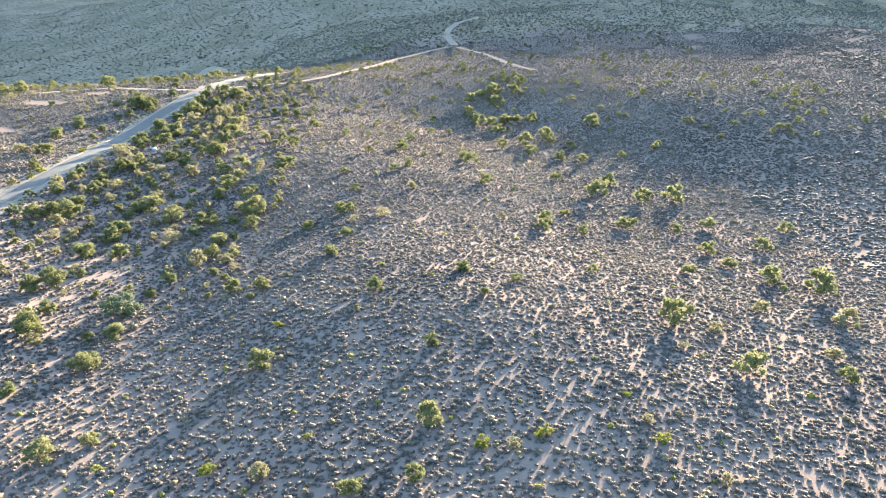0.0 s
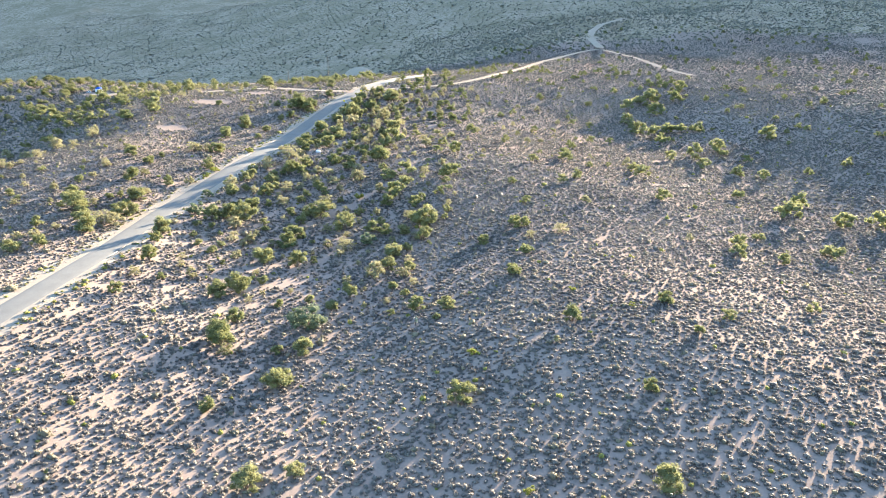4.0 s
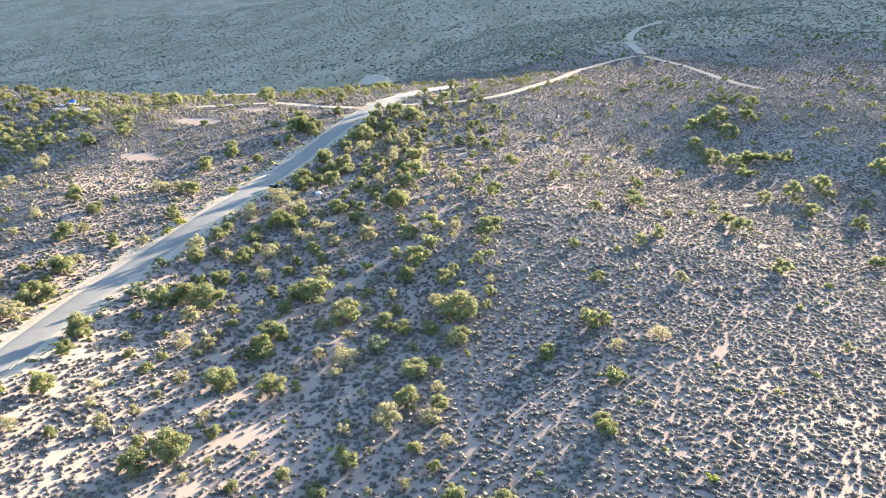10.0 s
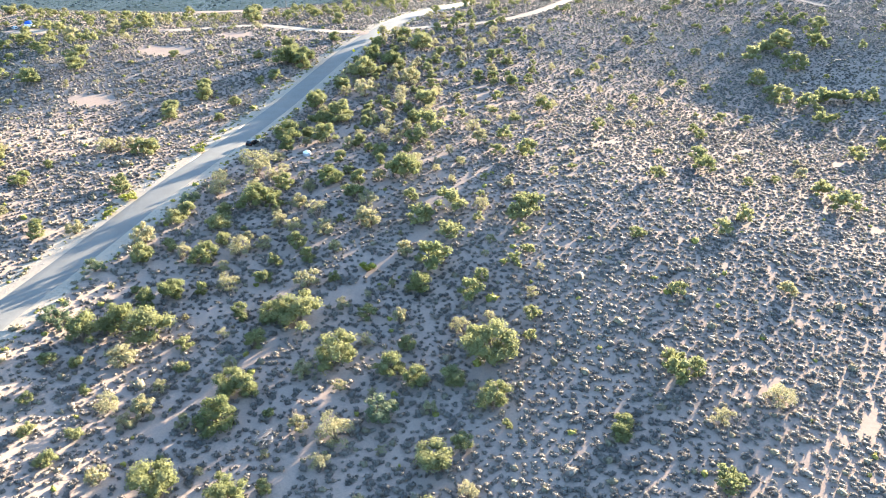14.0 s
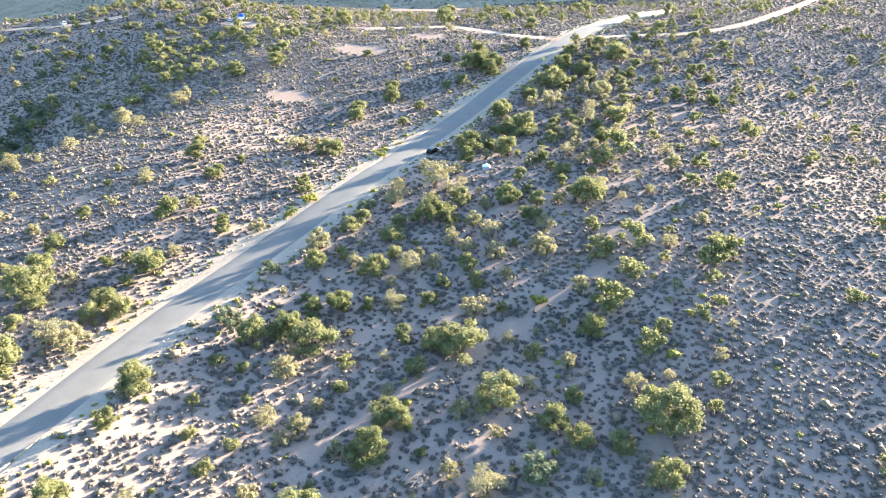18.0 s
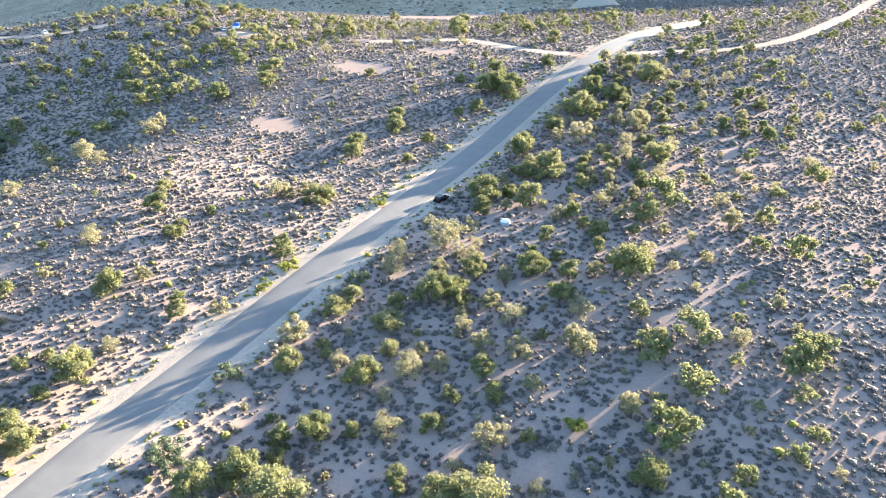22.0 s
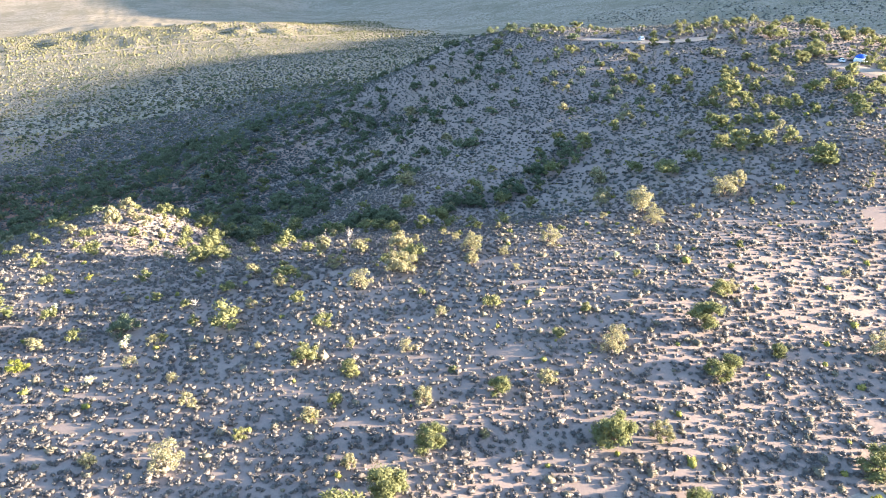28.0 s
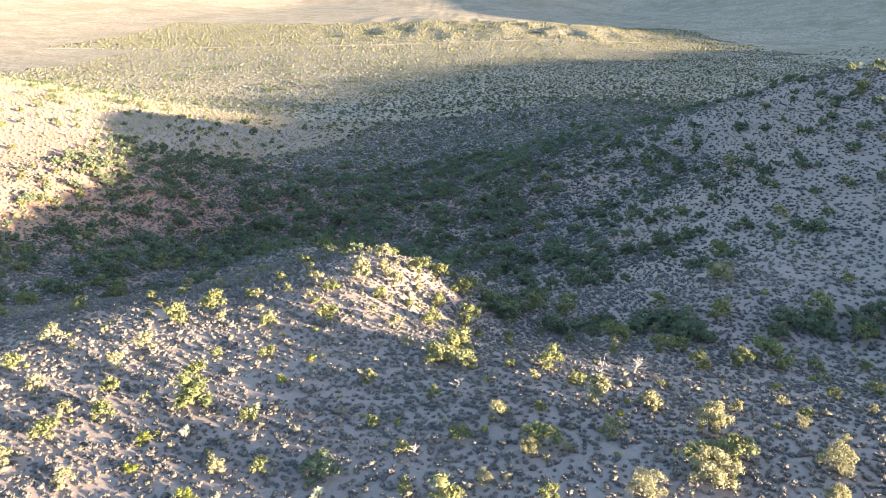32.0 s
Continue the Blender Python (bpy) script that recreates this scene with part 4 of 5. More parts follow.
JUNIPERS_M = ((-294.2, 404.4, 5.6), (-271.8, 408.3, 4.2), (-328.9, 409.1, 7.2), (-361.8, 411.0, 4.8), (-344.7, 421.4, 4.8), (-309.7, 428.7, 5.8), (-266.8, 430.2, 6.6), (-292.0, 437.6, 4.6), (-305.0, 438.7, 6.1), (-422.5, 457.5, 4.2), (-331.1, 460.0, 6.4), (-323.2, 460.7, 5.1), (-365.4, 463.6, 5.4), (-351.1, 464.1, 5.3), (-309.9, 467.7, 5.8), (-352.2, 473.2, 6.6), (-321.0, 474.6, 5.2), (-270.3, 479.5, 7.5), (-384.7, 479.6, 6.8), (-313.5, 496.1, 5.4), (-367.9, 506.0, 5.9), (-305.8, 517.6, 5.4), (-273.0, 523.0, 4.1), (-291.4, 560.5, 5.8),)
JUNIPERS = JUNIPERS_A + JUNIPERS_B + JUNIPERS_C + JUNIPERS_D + JUNIPERS_E + JUNIPERS_F + JUNIPERS_G + JUNIPERS_H + JUNIPERS_I + JUNIPERS_J + JUNIPERS_K + JUNIPERS_L + JUNIPERS_M
GREY_TREES_A = ((43.9, 96.5, 2.1), (-29.7, 101.2, 3.5), (11.9, 106.7, 2.3), (36.0, 113.3, 2.4), (85.0, 144.3, 3.5), (52.3, 144.7, 2.3), (-94.0, 153.3, 3.1), (62.5, 154.2, 3.1), (-259.2, 159.6, 2.9), (-20.3, 160.2, 2.0), (98.1, 164.2, 5.9), (79.9, 170.5, 4.1), (-132.7, 182.5, 3.3), (-181.7, 189.9, 2.7), (-177.9, 195.8, 3.0), (-187.8, 198.9, 2.5), (-175.2, 199.5, 3.0), (-72.1, 203.2, 5.9), (-64.5, 206.1, 3.6), (-201.8, 208.0, 4.7), (-214.7, 211.8, 2.6), (-87.2, 218.9, 3.0), (-166.2, 219.1, 4.2), (-118.6, 219.6, 2.8), (-162.7, 220.4, 4.2), (-123.2, 221.9, 4.0), (-110.7, 222.2, 2.4), (-117.9, 223.0, 4.0), (-86.8, 225.1, 5.1), (-93.1, 225.6, 2.8), (-258.0, 227.2, 3.3), (-203.5, 227.7, 2.5),)
GREY_TREES_B = ((-192.1, 230.3, 2.4), (-248.4, 231.5, 3.2), (-126.9, 232.8, 4.8), (-178.2, 234.2, 2.7), (-29.7, 236.0, 3.1), (-248.5, 236.6, 1.9), (-97.5, 238.3, 3.5), (-20.3, 242.7, 4.0), (-252.5, 243.2, 3.1), (-200.2, 243.5, 3.1), (-238.2, 244.7, 4.0), (-89.7, 249.5, 2.8), (21.0, 251.0, 2.8), (-240.6, 253.7, 5.2), (-170.2, 253.7, 3.1), (-73.2, 255.8, 3.4), (-253.2, 257.4, 5.4), (-120.7, 260.0, 4.2), (-197.3, 262.5, 2.5), (-106.5, 265.4, 4.2), (-242.3, 269.8, 5.2), (-181.0, 271.1, 3.6), (-163.1, 271.8, 3.0), (-124.7, 272.5, 5.1), (-199.2, 274.8, 3.3), (-120.4, 275.8, 4.0), (-201.0, 276.9, 3.4), (-104.9, 278.1, 3.4), (-124.7, 278.2, 2.9), (-12.0, 278.8, 3.6), (-89.3, 279.8, 4.5), (-237.7, 285.0, 4.1),)
GREY_TREES_C = ((-109.8, 285.1, 4.1), (-100.4, 290.6, 4.8), (-102.6, 291.4, 4.9), (-113.9, 293.0, 4.3), (-142.4, 298.2, 3.9), (-103.9, 300.5, 4.5), (-206.5, 304.0, 2.5), (-76.7, 304.0, 3.8), (-239.3, 311.4, 4.3), (-137.3, 311.5, 7.6), (-105.0, 314.3, 3.4), (-182.7, 314.8, 5.1), (-181.8, 317.1, 3.5), (-71.6, 317.5, 3.3), (-251.8, 317.5, 7.5), (-179.5, 320.8, 3.3), (-91.8, 323.2, 2.7), (-125.7, 323.6, 6.5), (-97.9, 324.7, 5.0), (-141.1, 327.6, 6.0), (-247.4, 337.7, 5.6), (-249.5, 342.7, 4.9), (-113.1, 346.6, 4.7), (-84.0, 347.7, 5.4), (-87.8, 360.5, 3.8), (-115.7, 380.9, 5.4), (-130.4, 387.4, 7.4), (-118.4, 390.6, 4.6), (-65.7, 394.9, 3.6), (-192.1, 400.9, 3.6), (-70.2, 401.2, 3.7), (-118.2, 403.6, 7.8),)
GREY_TREES_D = ((-37.5, 413.8, 3.9), (-250.5, 432.9, 4.3), (-146.5, 470.0, 4.1), (-91.5, 571.6, 5.0), (-283.0, 145.0, 4.0), (-323.3, 145.2, 2.0), (-266.5, 151.1, 2.7), (-326.7, 153.7, 3.3), (-274.0, 161.0, 3.8), (-280.9, 163.6, 4.0), (-317.7, 187.8, 3.1), (-319.9, 198.1, 5.6), (-334.5, 201.1, 4.1), (-302.9, 202.7, 2.3), (-318.6, 206.7, 3.7), (-297.4, 208.0, 3.3), (-263.1, 243.1, 4.9), (-261.2, 250.9, 3.7), (-330.3, 284.6, 6.0), (-267.2, 316.5, 3.9), (-377.8, 318.1, 4.9), (-273.2, 321.3, 4.3), (-451.5, 327.8, 6.5), (-288.9, 329.6, 6.0), (-293.4, 363.2, 4.7), (-332.8, 367.6, 5.1), (-326.9, 434.6, 4.8), (-280.6, 436.7, 6.8), (-373.8, 442.1, 5.2), (-291.4, 484.6, 5.2),)
GREY_TREES = GREY_TREES_A + GREY_TREES_B + GREY_TREES_C + GREY_TREES_D
YELLOW_BUSHES = ((-39.3, 103.7, 2.2), (-58.4, 106.2, 1.4), (36.9, 107.5, 1.8), (6.8, 107.6, 1.8), (17.1, 109.7, 2.3), (-23.6, 111.1, 1.4), (34.5, 121.6, 1.5), (-38.0, 156.5, 1.9), (-253.2, 174.6, 1.6), (-246.6, 175.3, 1.5), (-2.9, 180.6, 1.4), (-240.3, 185.2, 2.1), (-17.1, 191.0, 1.5), (-96.1, 273.4, 2.7), (-161.2, 281.9, 1.8), (-161.4, 289.9, 2.2), (-160.2, 301.9, 2.4), (-162.0, 326.3, 1.9), (-271.1, 191.0, 1.4), (-279.5, 194.2, 1.2),)
GREEN_OAKS = ((-81.3, 171.0, 6.1), (-246.2, 202.2, 3.5), (-81.5, 230.8, 4.1), (-143.8, 239.3, 3.7), (-148.5, 257.5, 2.6), (-145.4, 291.2, 3.2),)
YUCCAS = ((-54.4, 173.4, 2.1), (-254.9, 180.3, 2.0), (-259.7, 189.3, 2.9), (-228.8, 197.5, 2.3), (-238.7, 202.7, 2.5), (-241.2, 203.1, 1.8), (-224.5, 292.0, 2.0), (-224.0, 300.9, 2.0),)
DEAD_TREES = ((-274.4, 245.5, 3.7), (-275.6, 251.6, 4.7),)

road_line = WAYS["main"]


HOME = np.array(((-40.0, 130.0), (-100.0, 190.0), (-150.0, 240.0), (-170.0, 330.0), (-150.0, 430.0)))
CLEAR_OF = ((-147, 331, 8.0), (-129.5, 324, 5.5), (-420, 434, 11), (-427, 440, 6), (-331, 466, 9), (-334, 471, 8))
FIELD = {}


def grow(name, rows, kinds, group, category, words, low_words, wide, seed):
    """Sows trees; they are planted further down, the nearest of each kind one by one."""
    r = np.random.RandomState(seed)
    for x, y, height in rows:
        d = road_line.near(np.array([x]), np.array([y]))[0][0]
        if d < 5.0 or any(math.hypot(x - a, y - b) < c for a, b, c in CLEAR_OF):
            continue
        where = "beside the road" if d < 16 else "on the canyon slope" if x < -345 and y < 420 else "on the hilltop" if x < -300 and y > 380 else "in open scrub"
        kind = "canyon_juniper" if name == "juniper_tree" and x < -345 else name
        # canyon junipers take the darker leaf: the shade there is put into their colour
        FIELD.setdefault(kind, []).append((np.hypot(*(HOME - (x, y)).T).min(), x, y, height * (1.28 if d < 14 else 1.06), r.randint(0, 1000), OAK_AND_SHADED if kind == "canyon_juniper" and y < 400 else kinds, (low_words if height < 3.0 else words) + " " + where, group, wide * r.uniform(0.85, 1.15), category))


grow("juniper_tree", JUNIPERS, JUNIPER, "junipers", "tree", "olive-green juniper with dense rounded crown", "small olive-green juniper bush", 1.14, 1)
grow("grey_tree", GREY_TREES, GREY, "grey-leaved trees", "tree", "pale grey-green open-crowned tree", "small pale grey-green bush", 1.12, 2)
grow("yellow_bush", YELLOW_BUSHES, YELLOW, "yellow bushes", "bush", "bright yellow-green leafy bush", "low bright yellow-green bush", 1.3, 3)
grow("oak_bush", GREEN_OAKS, OAK_AND_SHADED, "green oaks", "bush", "dark green bushy scrub oak", "low dark green scrub oak", 1.25, 4)


def woodland(x0, x1, y0, y1, count, gap, seed, tall, grey):
    """Fills a stretch of hillside with more of the same trees, clear of those already there."""
    r = np.random.RandomState(seed)
    taken = [(x, y) for rows in (JUNIPERS, GREY_TREES, YELLOW_BUSHES, GREEN_OAKS) for x, y, _ in rows if x0 - 9 < x < x1 + 9 and y0 - 9 < y < y1 + 9]
    rows, pale = [], []
    for k in range(count * 8):
        x, y = r.uniform(x0, x1), r.uniform(y0, y1)
        thick = 0.5 + 0.5 * float(ripple(np.array([x]), np.array([y]), 42, seed)[0])
        if len(rows) + len(pale) >= count or r.rand() > thick or not off_ways(np.array([x]), np.array([y]), 1.5)[0]:
            continue
        if any(math.hypot(x - a, y - b) < gap for a, b in taken):
            continue
        taken.append((x, y))
        (pale if r.rand() < grey else rows).append((x, y, r.uniform(*tall) * (0.7 if r.rand() < 0.3 else 1)))
    grow("juniper_tree", rows, JUNIPER, "junipers", "tree", "olive-green juniper with dense rounded crown", "small olive-green juniper bush", 1.05, seed + 1)
    grow("grey_tree", pale, GREY, "grey-leaved trees", "tree", "pale grey-green open-crowned tree", "small pale grey-green bush", 1.0, seed + 2)


woodland(-146, -60, 180, 330, 130, 5.5, 301, (1.8, 3.6), 0.5)
woodland(-146, -75, 330, 520, 120, 5.5, 302, (2.4, 4.6), 0.4)
woodland(-75, 10, 330, 520, 45, 8.0, 303, (2.2, 4.2), 0.45)
woodland(-146, -106, 250, 470, 95, 5.2, 310, (2.6, 4.8), 0.35)
woodland(-250, -166, 400, 560, 60, 7.0, 304, (1.8, 3.6), 0.4)
woodland(-430, -262, 360, 545, 190, 6.0, 305, (2.2, 4.4), 0.4)
woodland(-330, -200, 250, 400, 60, 8.0, 306, (1.4, 2.8), 0.5)
woodland(-250, -166, 130, 250, 40, 7.0, 307, (1.4, 3.0), 0.6)
woodland(-346, -308, 162, 228, 34, 3.6, 308, (1.5, 3.0), 0.5)
woodland(-318, -235, 150, 275, 55, 6.5, 309, (1.6, 3.4), 0.5)


def joined_trees(name, rows, label, mat):
    """Trees past the countable ones, as one mesh."""
    vs, fs, n = [], [], 0
    for _, x, y, height, pick, kinds, _, _, wide, _ in rows:
        me = kinds[pick % 4][0]
        v, f = np.empty(len(me.vertices) * 3), np.empty(len(me.polygons) * 3, np.int32)
        me.vertices.foreach_get("co", v), me.loops.foreach_get("vertex_index", f)
        v, a = v.reshape(-1, 3) * (height * wide, height * wide, height), pick * 2.4
        vs.append(np.c_[v[:, 0] * math.cos(a) - v[:, 1] * math.sin(a) + x, v[:, 0] * math.sin(a) + v[:, 1] * math.cos(a) + y, v[:, 2] + on_ground(x, y)[0]])
        fs.append(f.reshape(-1, 3) + n)
        n += len(v)
    tagged(new(name, mesh_from(name, np.concatenate(vs), np.concatenate(fs), mat)), label, "trees", kind="stuff")


DISTANT = {"juniper": [tree_meshes(180 + k, LEAF, 11, 40, 1.0, 0.047, 0.14, 1.15) for k in range(4)], "grey": [tree_meshes(185 + k, GREY_LEAF, 10, 38, 0.95, 0.045, 0.2, 1.1) for k in range(4)]}
for kind, rows in FIELD.items():
    rows.sort(key=lambda q: q[0])
    for _, x, y, height, pick, kinds, label, group, wide, category in rows[:295]:
        plant(kind, x, y, height, pick, kinds, label, group, wide, category)
    if rows[295:]:
        joined_trees("distant_" + kind + "s", [(*q[:5], DISTANT["juniper" if "juniper" in kind else "grey"], *q[6:]) for q in rows[295:]], "olive-green junipers scattered over the far slopes" if "juniper" in kind else "pale grey-green trees scattered over the far slopes", LEAF if "juniper" in kind else GREY_LEAF)


# more trees of the canyon floor and the hillsides, too many to tell apart
CANYON = [tree_meshes(170 + k, OAK_AND_SHADE_LEAF if k % 2 else LEAF, 10, 26, 1.1, 0.06, 0.12, 1.15) for k in range(6)]


def canyon_woods():
    r = np.random.RandomState(77)
    done = 0
    for k in range(2600):
        x, y = r.uniform(-700, -330), r.uniform(20, 480)
        bed = float(landform(np.array([x]), np.array([y]))[0])
        thick = 0.9 if bed < -45 and x > -560 else 0.16
        if r.rand() > thick or done >= 300 or (y > 330 and x > -420):
            continue
        done += 1
        plant("canyon_tree", x, y, r.uniform(2.4, 5.2), k, CANYON, "dark green bushy tree on the shaded canyon slope", "canyon trees", r.uniform(0.95, 1.3), "tree")


canyon_woods()


def gully_woods():
    """The thicket in the gully just below the rim."""
    r = np.random.RandomState(78)
    line = polyline(((-330, 226), (-318, 242), (-306, 259), (-300, 274), (-299, 298), (-300, 318), (-312, 330), (-322, 338)))
    for k in range(62):
        x, y = line[r.randint(len(line))] + r.uniform(-6, 6, 2)
        plant("canyon_tree", x - 3, y, r.uniform(2.6, 4.6), k, OAK_AND_SHADED, "dark green bushy tree in the shaded gully below the rim", "canyon trees", r.uniform(1.0, 1.35), "tree")


gully_woods()
FAR_JUNIPER = DISTANT["juniper"]


def far_trees(name, x0, x1, y0, y1, count, seed, label, kinds=None, where=None, tall=(2.5, 4.8), mat=None):
    """A wood too far off to count, as one mesh."""
    r = np.random.RandomState(seed)
    vs, fs, n = [], [], 0
    for k in range(count):
        x, y = r.uniform(x0, x1), r.uniform(y0, y1)
        height = r.uniform(*tall)
        if not off_ways(np.array([x]), np.array([y]), 2)[0] or (where and not where(x, y)):
            continue
        me = (kinds or FAR_JUNIPER)[k % 4][0]
        v, f = np.empty(len(me.vertices) * 3), np.empty(len(me.polygons) * 3, np.int32)
        me.vertices.foreach_get("co", v), me.loops.foreach_get("vertex_index", f)
        v, a = v.reshape(-1, 3) * height, r.uniform(0, 6.283)
        vs.append(np.c_[v[:, 0] * math.cos(a) - v[:, 1] * math.sin(a) + x, v[:, 0] * math.sin(a) + v[:, 1] * math.cos(a) + y, v[:, 2] + on_ground(x, y)[0]])
        fs.append(f.reshape(-1, 3) + n)
        n += len(v)
    ob = new(name, mesh_from(name, np.concatenate(vs), np.concatenate(fs), mat or LEAF))
    tagged(ob, label, "trees", kind="stuff")


FAR_OAK = [tree_meshes(190 + k, OAK_AND_SHADE_LEAF, 9, 26, 1.1, 0.062, 0.1, 1.25) for k in range(4)]


def canyon_bed(x, y):
    low = float(landform(np.array([x]), np.array([y]))[0])
    return low < -38 and (low < -62 or random.Random(int(x * 7 + y * 13)).random() < 0.36)


far_trees("canyon_oaks", -620, -330, 0, 330, 1500, 82, "dense dark green trees filling the canyon floor", FAR_OAK, canyon_bed, (2.8, 6.0), OAK_AND_SHADE_LEAF)
far_trees("valley_trees", -1000, -560, -150, 450, 380, 83, "dark green trees along the far canyon sides", FAR_OAK, None, (2.5, 5.0), OAK_AND_SHADE_LEAF)
far_trees("canyon_oaks", -600, -345, 190, 430, 330, 86, "dark green trees dotted over the pale canyon side", FAR_OAK, lambda x, y: landform(np.array([x]), np.array([y]))[0] > -52 and not (y > 350 and x > -400), (2.2, 5.2), OAK_AND_SHADE_LEAF)
far_trees("valley_trees", -1700, -700, -350, 700, 1100, 84, "dark green bushy trees scattered over the valley floor", FAR_OAK, lambda x, y: ripple(np.array([x]), np.array([y]), 120, 45)[0] > -0.1, (3.0, 6.5), OAK_AND_SHADE_LEAF)
far_trees("valley_trees", -880, -480, -260, 60, 170, 85, "olive-green trees on the sunlit canyon hillside", None, None, (2.5, 4.5), LEAF)
far_trees("crest_junipers", -260, 60, 500, 660, 170, 78, "olive-green junipers along the crest of the plateau")
far_trees("slope_junipers", 30, 260, 380, 640, 130, 79, "olive-green junipers on the eastern slope")
far_trees("hilltop_junipers", -480, -270, 380, 540, 120, 80, "olive-green junipers on the western hilltop")
far_trees("ridge_junipers", -120, 250, 640, 1000, 150, 81, "olive-green junipers on the far ridge")


# ---- yuccas and bare snags ----
YUCCA = plain("yucca_blade", (0.40, 0.40, 0.25), 0.6)
DEAD_WOOD = plain("dead_wood", (0.38, 0.33, 0.28), 0.9)


def yucca(x, y, height, seed):
    r = np.random.RandomState(seed)
    base = new("yucca")
    base.location = (x, y, float(on_ground(x, y)[0]))
    b = bmesh.new()
    heads = []
    for k in range(r.randint(2, 5)):
        lean = Vector((r.uniform(-0.35, 0.35), r.uniform(-0.35, 0.35), 1)).normalized()
        tip = lean * height * r.uniform(0.45, 0.8)
        limb(b, Vector((0, 0, -0.1)), tip, 0.13, 0.09, 7)
        heads.append((tip, lean))
    part("trunk", b, BARK, base)
    for tip, lean in heads:
        b = bmesh.new()
        for q in range(46):
            d = (Vector(r.normal(size=3)) + lean * 0.5).normalized()
            side = d.cross(Vector((0.2, 0.3, 1))).normalized() * 0.05
            e = d * r.uniform(0.45, 0.75)
            up = Vector((0, 0, 0.02))
            vs = [b.verts.new(p) for p in (tip + side, tip - side, tip + e, tip + up)]
            for f in ((0, 1, 2), (0, 3, 2), (1, 3, 2)):
                b.faces.new([vs[i] for i in f])
        part("leaf_rosette", b, YUCCA, base)
    tagged(base, "pale spiky yucca with short branching trunk", "yucca", "yuccas")


for k, (x, y, height) in enumerate(YUCCAS):
    yucca(x, y, max(1.6, min(height, 3.2)), k)


def snag(x, y, height, seed):
    r = np.random.RandomState(seed)
    base = new("dead_tree")
    base.location = (x, y, float(on_ground(x, y)[0]))
    b, twigs = bmesh.new(), bmesh.new()
    top = Vector((0.1, 0.15, 0.55)) * height
    limb(b, Vector((0, 0, -0.1)), top, 0.14, 0.09, 7)
    for k in range(16):
        a = Vector((0, 0, 0)).lerp(top, r.uniform(0.25, 1))
        e = a + Vector((r.normal() * 0.3, r.normal() * 0.3, r.uniform(0.05, 0.45))) * height
        limb(twigs, a, e, 0.05, 0.02)
        for q in range(3):
            c = a.lerp(e, r.uniform(0.4, 1))
            limb(twigs, c, c + Vector((r.normal() * 0.13, r.normal() * 0.13, r.uniform(0, 0.2))) * height, 0.022, 0.006, 4)
    part("trunk", b, DEAD_WOOD, base)
    part("branches", twigs, DEAD_WOOD, base)
    tagged(base, "bare grey dead tree with twisted branches", "dead tree", "dead trees")


for k, (x, y, height) in enumerate(DEAD_TREES + ((-268, 221, 2.6), (-250, 215, 2.0))):
    snag(x, y, height, k + 5)


def brush_pile(x, y, wide, seed):
    """A heap of cut dead boughs lying on the sand."""
    r = np.random.RandomState(seed)
    base = new("brush_pile")
    base.location = (x, y, float(on_ground(x, y)[0]))
    for k in range(26):
        b = bmesh.new()
        a = r.uniform(0, 6.283)
        c = Vector((r.normal() * wide * 0.28, r.normal() * wide * 0.22, r.uniform(0.05, 0.5)))
        d = Vector((math.cos(a), math.sin(a), r.uniform(-0.05, 0.25))) * r.uniform(0.8, 1.7)
        limb(b, c - d * 0.6, c + d * 0.6, 0.055, 0.02, 5)
        for q in range(4):
            p = c + d * r.uniform(-0.2, 0.55)
            limb(b, p, p + Vector((r.normal() * 0.35, r.normal() * 0.35, r.uniform(0.0, 0.35))), 0.02, 0.007, 4)
        part("bough", b, DEAD_WOOD, base)
    tagged(base, "heap of bare grey-brown dead boughs on sand", "brush pile")


brush_pile(-97.0, 223.4, 4.6, 91)

# ---- cars ----
GLASS = plain("dark_glass", (0.02, 0.022, 0.025), 0.08, 0, 0.05)
RUBBER = plain("tyre_rubber", (0.02, 0.02, 0.02), 0.85)
ALLOY = plain("wheel_alloy", (0.5, 0.5, 0.52), 0.3, 0.9)
LAMP_RED = plain("tail_lamp", (0.35, 0.02, 0.02), 0.2)
LAMP_CLEAR = plain("head_lamp", (0.75, 0.75, 0.78), 0.15)


def loft(sections):
    """A closed body through cross sections, each a list of points of the same count."""
    b = bmesh.new()
    rings = [[b.verts.new(p) for p in s] for s in sections]
    for p, q in zip(rings, rings[1:]):
        for i in range(len(p)):
            j = (i + 1) % len(p)
            b.faces.new((p[i], p[j], q[j], q[i]))
    b.faces.new(rings[0][::-1]), b.faces.new(rings[-1])
    bmesh.ops.recalc_face_normals(b, faces=b.faces)
    return b


def box(sx, sy, sz, at, edge=0.03):
    b = bmesh.new()
    bmesh.ops.create_cube(b, size=1, matrix=Matrix.Translation(at) @ Matrix.Diagonal((sx, sy, sz, 1)))
    bmesh.ops.bevel(b, geom=b.edges[:], offset=edge, segments=2, affect="EDGES", profile=0.6)
    return b


